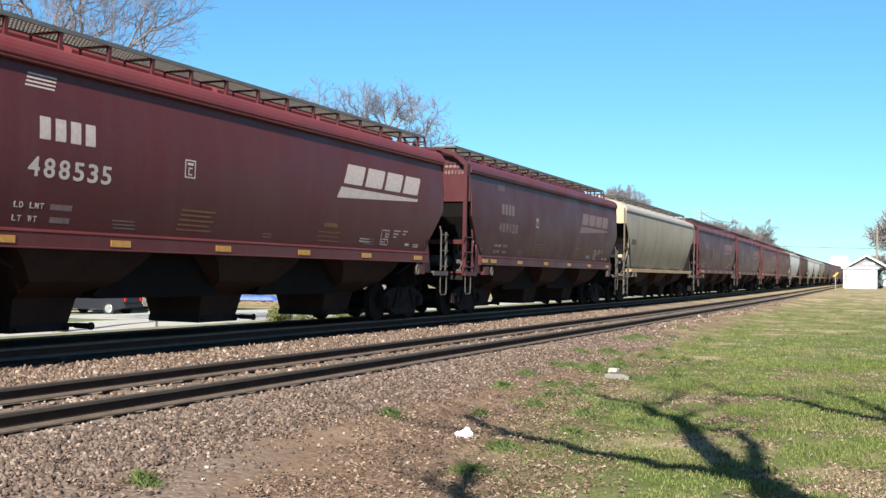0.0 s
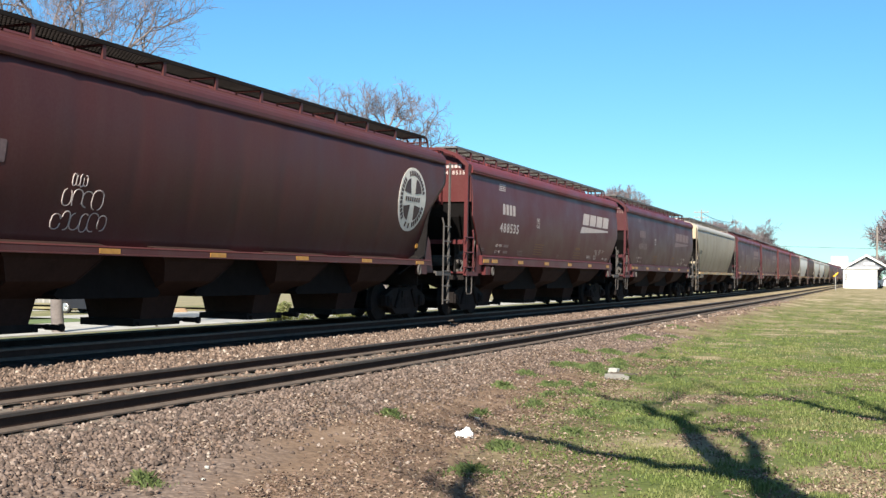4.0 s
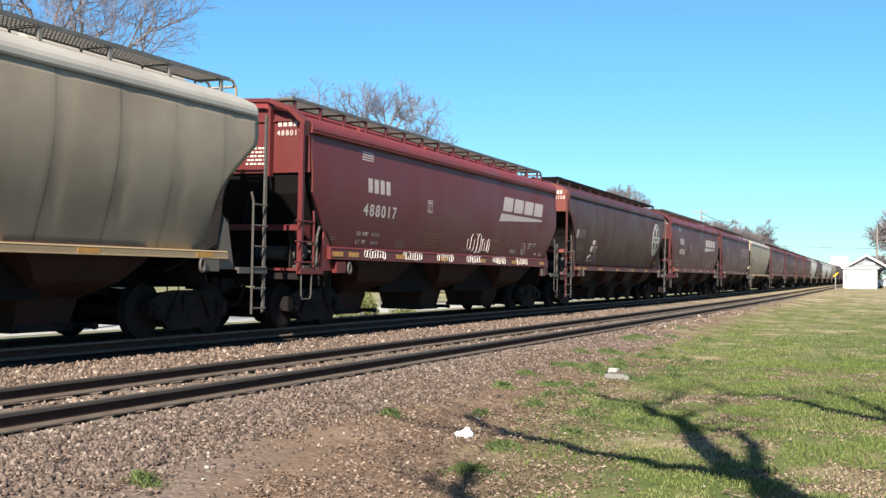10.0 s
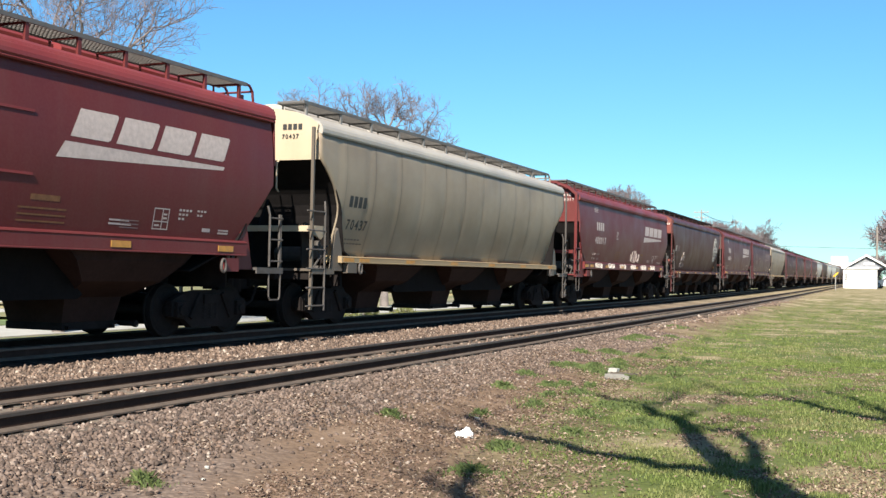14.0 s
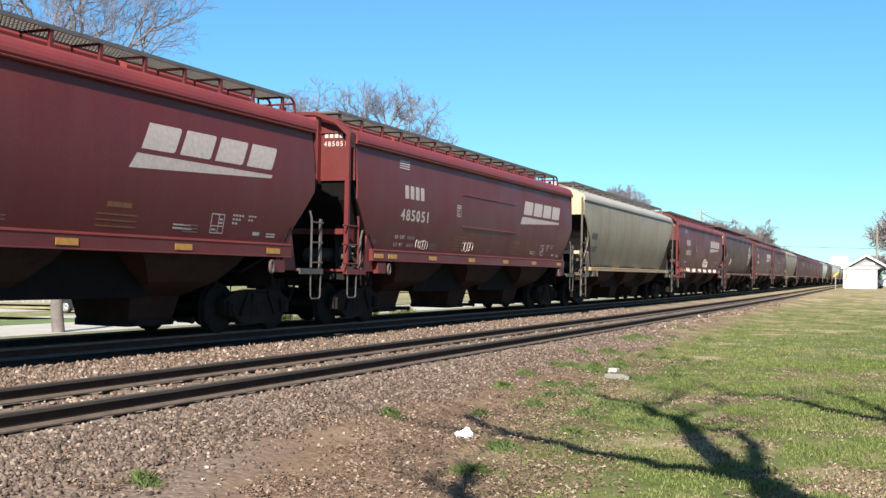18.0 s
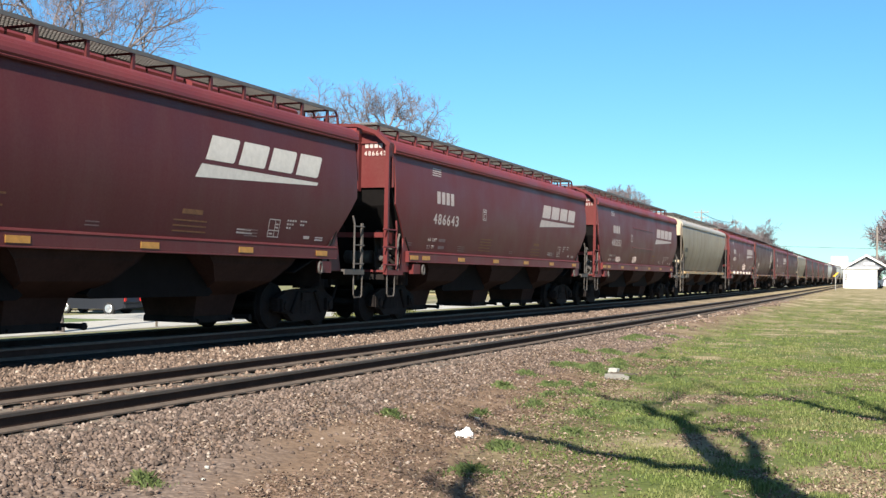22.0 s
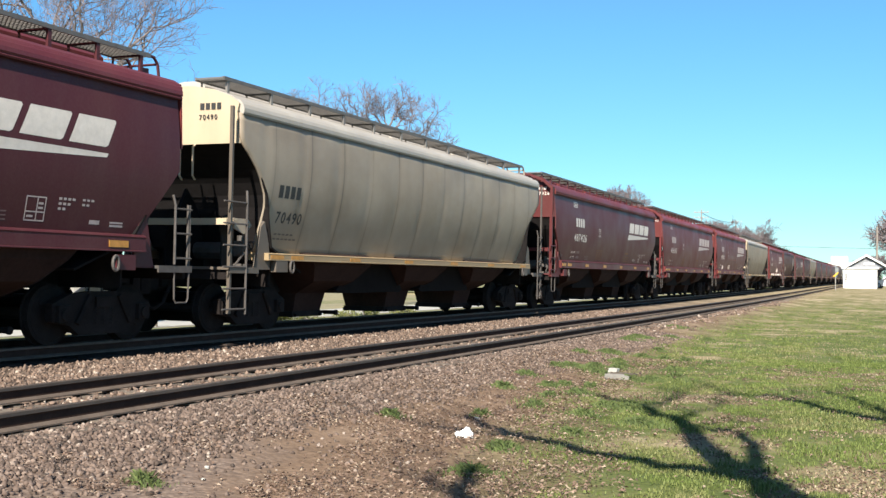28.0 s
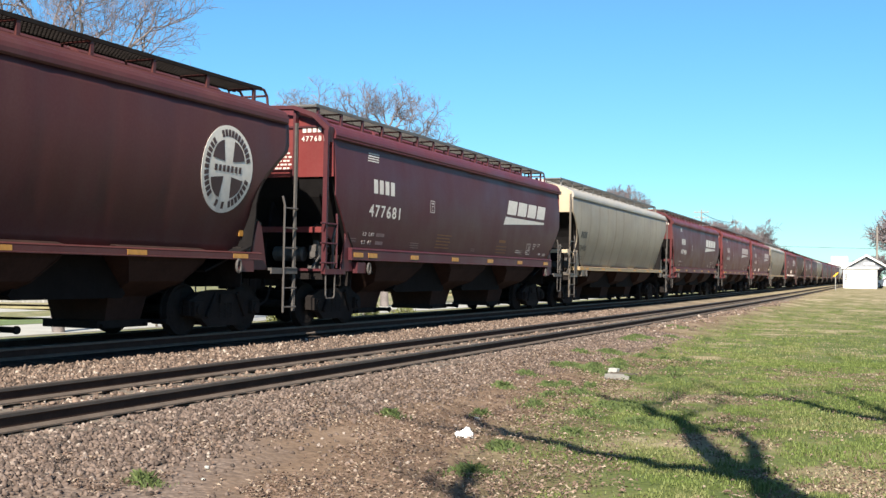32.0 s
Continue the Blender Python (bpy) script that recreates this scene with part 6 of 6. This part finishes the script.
def blades(name, n, pick, height, width, material, seed):
    """Bent grass blades, joined."""
    rng = random.Random(seed)
    v, f = [], []
    for _ in range(n):
        p = pick(rng)
        if p is None:
            continue
        x, y, z, k = p
        h, w = rng.uniform(*height) * k, rng.uniform(*width)
        a = rng.uniform(0, 6.283)
        cx, cy = math.cos(a), math.sin(a)
        lean, b = rng.uniform(0.1, 0.9) * h, rng.uniform(0, 6.283)
        lx, ly = math.cos(b) * lean, math.sin(b) * lean
        i = len(v)
        v += [(x - cx * w, y - cy * w, z - 0.01), (x + cx * w, y + cy * w, z - 0.01),
              (x + lx * 0.35 + cx * w * 0.7, y + ly * 0.35 + cy * w * 0.7, z + h * 0.6), (x + lx * 0.35 - cx * w * 0.7, y + ly * 0.35 - cy * w * 0.7, z + h * 0.6),
              (x + lx, y + ly, z + h * rng.uniform(0.75, 1.0))]
        f += [(i, i + 1, i + 2, i + 3), (i + 3, i + 2, i + 4)]
    me = fast_mesh(name, v, f, material)
    return tagged(new(name, me), kind="stuff")


def bare_patch(x, y):
    """Thin places in the turf: high where soil and straw show."""
    return noise.noise((x * 0.9, y * 0.55, 31)) * 0.6 + noise.noise((x * 2.6, y * 1.9, 12)) * 0.45


def clump(x, y):
    """Turf grows higher in tussocks."""
    return 0.7 + 1.5 * max(0.0, noise.noise((x * 1.4, y * 1.1, 44)) + 0.4 * noise.noise((x * 4.0, y * 3.0, 8)))


def lawn_near(rng):
    y = 7.0 + 17 * rng.random() ** 1.3
    x = rng.uniform(-7.0, 0.9 + 0.02 * y)
    e = grass_edge(x, y)
    if e < 0.2 + rng.uniform(-0.9, 0.5):
        return None
    if bare_patch(x, y) > rng.uniform(-0.12, 0.05) + 0.07 * max(0.0, e - 1.5):
        return None
    return x, y, ground_z(x, y) + 0.02, min(1.0, 0.45 + 0.25 * max(0, e)) * clump(x, y)


def lawn_far(rng):
    y = 22 + 60 * rng.random() ** 1.6
    x = X_SIDING + bend(y) + rng.uniform(1.2, 12)
    if x > 0.6 + 0.01 * y:
        return None
    if grass_edge(x, y) < rng.uniform(-0.7, 0.3):
        return None
    if bare_patch(x, y) > rng.uniform(-0.18, 0.10) - 0.004 * (y - 30):
        return None
    return x, y, ground_z(x, y) + 0.02, clump(x, y)


blades("lawn_grass", 170000, lawn_near, (0.015, 0.045), (0.003, 0.006), BLADES, 11)
blades("lawn_grass_far", 120000, lawn_far, (0.02, 0.045), (0.005, 0.011), BLADES, 12)
def tussock(rng):
    """Where the turf stands in coarse dark clumps."""
    y = 10 + 50 * rng.random() ** 1.7
    x = X_SIDING + bend(y) + rng.uniform(1.6, 12)
    if x > 0.8 + 0.02 * y or grass_edge(x, y) < rng.uniform(-1.0, 0.4) or clump(x, y) < 1.12 + rng.uniform(0, 0.25):
        return None
    return x, y, ground_z(x, y) + 0.01, min(1.6, clump(x, y))


def straw_patch(rng):
    """Where last year's dead grass lies bare."""
    y = 9 + 60 * rng.random() ** 1.6
    x = X_SIDING + bend(y) + rng.uniform(1.8, 12)
    if x > 0.8 + 0.02 * y or grass_edge(x, y) < -0.6 or bare_patch(x, y) < rng.uniform(0.12, 0.3):
        return None
    return x, y, ground_z(x, y) + 0.015, 1.0


STRAW_BLADES = island_mat("straw_blade", [(0.0, (0.16, 0.12, 0.07)), (0.5, (0.30, 0.235, 0.145)), (1.0, (0.50, 0.42, 0.28))], 0.8)
blades("lawn_tussocks", 110000, tussock, (0.025, 0.06), (0.004, 0.009), WEEDS, 13)
blades("lawn_straw", 90000, straw_patch, (0.008, 0.02), (0.004, 0.011), STRAW_BLADES, 14)
TUFTS = [(-5.52, 11.35, 0.16), (-5.60, 18.8, 0.34), (-5.83, 22.3, 0.36), (-5.47, 6.9, 0.16), (-5.71, 16.7, 0.24), (-3.4, 8.6, 0.26), (-4.3, 14.9, 0.28),
         (-4.4, 13.3, 0.2), (-4.9, 16.2, 0.2), (-3.6, 9.9, 0.25), (-3.9, 17.6, 0.3), (-5.2, 20.6, 0.25), (-3.2, 13.5, 0.3), (-6.3, 27, 0.4), (-6.6, 33, 0.5)]


def weed_tuft(k, x, y, r):
    t = tagged(new("weed_tuft"), "low tuft of fresh green weeds in gravel", "weed", "weeds by the siding")
    t.location = (x, y, ground_z(x, y))
    rng = random.Random(500 + k)
    v, f = [], []
    for _ in range(int(620 * r / 0.25)):
        a, d = rng.uniform(0, 6.283), r * abs(rng.gauss(0, 0.5))
        px, py = math.cos(a) * d * 1.3, math.sin(a) * d
        h = rng.uniform(0.03, 0.10) * max(0.3, 1.2 - d / r)
        b, w = rng.uniform(0, 6.283), rng.uniform(0.003, 0.007)
        lx, ly = math.cos(b) * h * 0.8, math.sin(b) * h * 0.8
        i = len(v)
        v += [(px - ly * 0.2 - w, py, -0.01), (px + w, py + lx * 0.1, -0.01), (px + lx * 0.5 + w, py + ly * 0.5, h * 0.8), (px + lx, py + ly, h)]
        f += [(i, i + 1, i + 2), (i, i + 2, i + 3)]
    part("foliage", fast_mesh("foliage", v, f, WEEDS), None, t)["kind"] = "stuff"


tuft_rng = random.Random(61)
while len(TUFTS) < 46:
    ty = tuft_rng.uniform(9.0, 30.0)
    tx = X_SIDING + bend(ty) + tuft_rng.uniform(1.6, 6.5)
    if -1.0 < grass_edge(tx, ty) < 0.9:
        TUFTS.append((tx, ty, tuft_rng.uniform(0.12, 0.3)))
for k, q in enumerate(TUFTS):
    weed_tuft(k, *q)


def leaf_litter():
    rng = random.Random(77)
    v, f = [], []
    for _ in range(80000):
        y = 6.0 + 16 * rng.random() ** 1.3
        x = rng.uniform(-6.8, 0.8)
        e = grass_edge(x, y)
        if not (-2.3 < e < 0.6 or bare_patch(x, y) > 0.12) and rng.random() > 0.08:
            continue
        if noise.noise((x * 0.8, y * 0.8, 9)) < rng.uniform(-0.7, 0.3):
            continue
        z = ground_z(x, y) + 0.012 + rng.random() * 0.02
        s = rng.uniform(0.008, 0.027)
        a, b = rng.uniform(0, 6.283), rng.uniform(0.3, 0.6)
        c, d = math.cos(a) * s, math.sin(a) * s
        i = len(v)
        v += [(x - c, y - d, z), (x + d * b, y - c * b, z + rng.uniform(0, 0.02)), (x + c, y + d, z + rng.uniform(-0.005, 0.015)), (x - d * b, y + c * b, z + rng.uniform(0, 0.02))]
        f += [(i, i + 1, i + 2), (i, i + 2, i + 3)]
    tagged(new("leaf_litter", fast_mesh("leaf_litter", v, f, LITTER)), kind="stuff")


leaf_litter()


# ---- what moves ----
def train_place(t):
    """How far the train has rolled after t seconds."""
    return 4.58544 * t + 0.011553 * t * t


FLY = plain("dark_insect", (0.02, 0.018, 0.022), 0.5, 0.0, 0.3, 400, 0.1)
FLYWING = plain("smoky_wing", (0.10, 0.09, 0.10), 0.4, 0.0, 0.2, 400, 0.1)


def insect():
    """A small fly, its head towards +y."""
    t = tagged(new("flying_insect"), "small dark fly in the air near the lawn", "insect")

    def ball(bm, y, z, rx, ry, rz):
        bmesh.ops.create_uvsphere(bm, u_segments=10, v_segments=7, radius=1.0, matrix=Matrix.Translation((0, y, z)) @ Matrix.Diagonal((rx, ry, rz, 1)))

    part("abdomen", make(ball, -0.0042, 0, 0.0022, 0.0042, 0.0021), FLY, t)
    part("thorax", make(ball, 0.0012, 0.0004, 0.0021, 0.0026, 0.0021), FLY, t)
    part("head", make(ball, 0.0042, 0, 0.0016, 0.0013, 0.0014), FLY, t)
    for q in (-1, 1):
        o = [(q * 0.001, 0.002), (q * 0.004, 0.0015), (q * 0.0085, -0.002), (q * 0.0092, -0.0045), (q * 0.006, -0.005), (q * 0.001, 0.0)]
        bm = bmesh.new()
        a = [bm.verts.new((x, y, 0.0022)) for x, y in o]
        b = [bm.verts.new((x, y, 0.0024)) for x, y in o]
        for i in range(len(o)):
            k = (i + 1) % len(o)
            bm.faces.new((a[i], a[k], b[k], b[i]))
        bm.faces.new(a), bm.faces.new(b)
        part("wing", bm, FLYWING, t, "smoky translucent wing")
    return t


fly = insect()


def fly_pose(ahead, side, up, turn):
    """A place in the air before the camera: ahead, to the side and above its axis."""
    flat = Vector((-math.sin(YAW), math.cos(YAW), 0))
    right = Vector((math.cos(YAW), math.sin(YAW), 0))
    return Matrix.Translation(EYE + flat * ahead + right * side + Vector((0, 0, up))) @ Matrix.Rotation(YAW + radians(turn), 4, "Z")


def motions():
    walk(fly, [(0.0, fly_pose(0.55, 0.60, -0.1, 20)), (14.5, fly_pose(0.55, 0.60, 0.1, 30)), (16.3, fly_pose(0.55, 0.30, 0.05, 60)), (16.5, fly_pose(0.60, 0.102, 0.126, 85)),
               (16.6, fly_pose(0.70, 0.0, 0.42, 80)), (18.2, fly_pose(0.6, -0.5, 0.35, 40)), (18.4, fly_pose(0.6, -0.36, 0.05, -20)), (18.5, fly_pose(0.60, -0.075, -0.035, -60)),
               (18.6, fly_pose(0.50, 0.25, -0.30, -90)), (21.2, fly_pose(0.6, 0.55, -0.15, -20)), (21.3, fly_pose(0.8, 0.38, -0.09, 30)), (21.4, fly_pose(1.0, 0.072, -0.087, 80)),
               (21.5, fly_pose(1.0, -0.195, -0.187, 95)), (21.6, fly_pose(0.8, -0.36, -0.30, 60)), (21.7, fly_pose(0.8, -0.12, -0.28, -10)), (21.8, fly_pose(0.8, -0.008, -0.096, -60)),
               (21.9, fly_pose(0.55, 0.0, 0.078, -40)), (22.0, fly_pose(0.55, 0.10, 0.32, -20)), (SECONDS, fly_pose(0.55, 0.6, 0.30, 20))])
    times = [0.5 * i for i in range(int(SECONDS * 2) + 1)]
    for car, start in CARS:
        walk(car, [(t, on_track(X_MAIN, start + train_place(t), CAR_Z)) for t in times])
    step, spin = 2.0 / 15, []
    for k in range(int(SECONDS / step) + 1):
        spin.append((k * step, -train_place(k * step) / 0.457))
    spin.append((SECONDS, -train_place(SECONDS) / 0.457))
    for w in WHEELS:
        at = w.location.copy()
        walk(w, [(t, Matrix.Translation(at) @ Matrix.Rotation(a, 4, "X")) for t, a in spin])


motions()
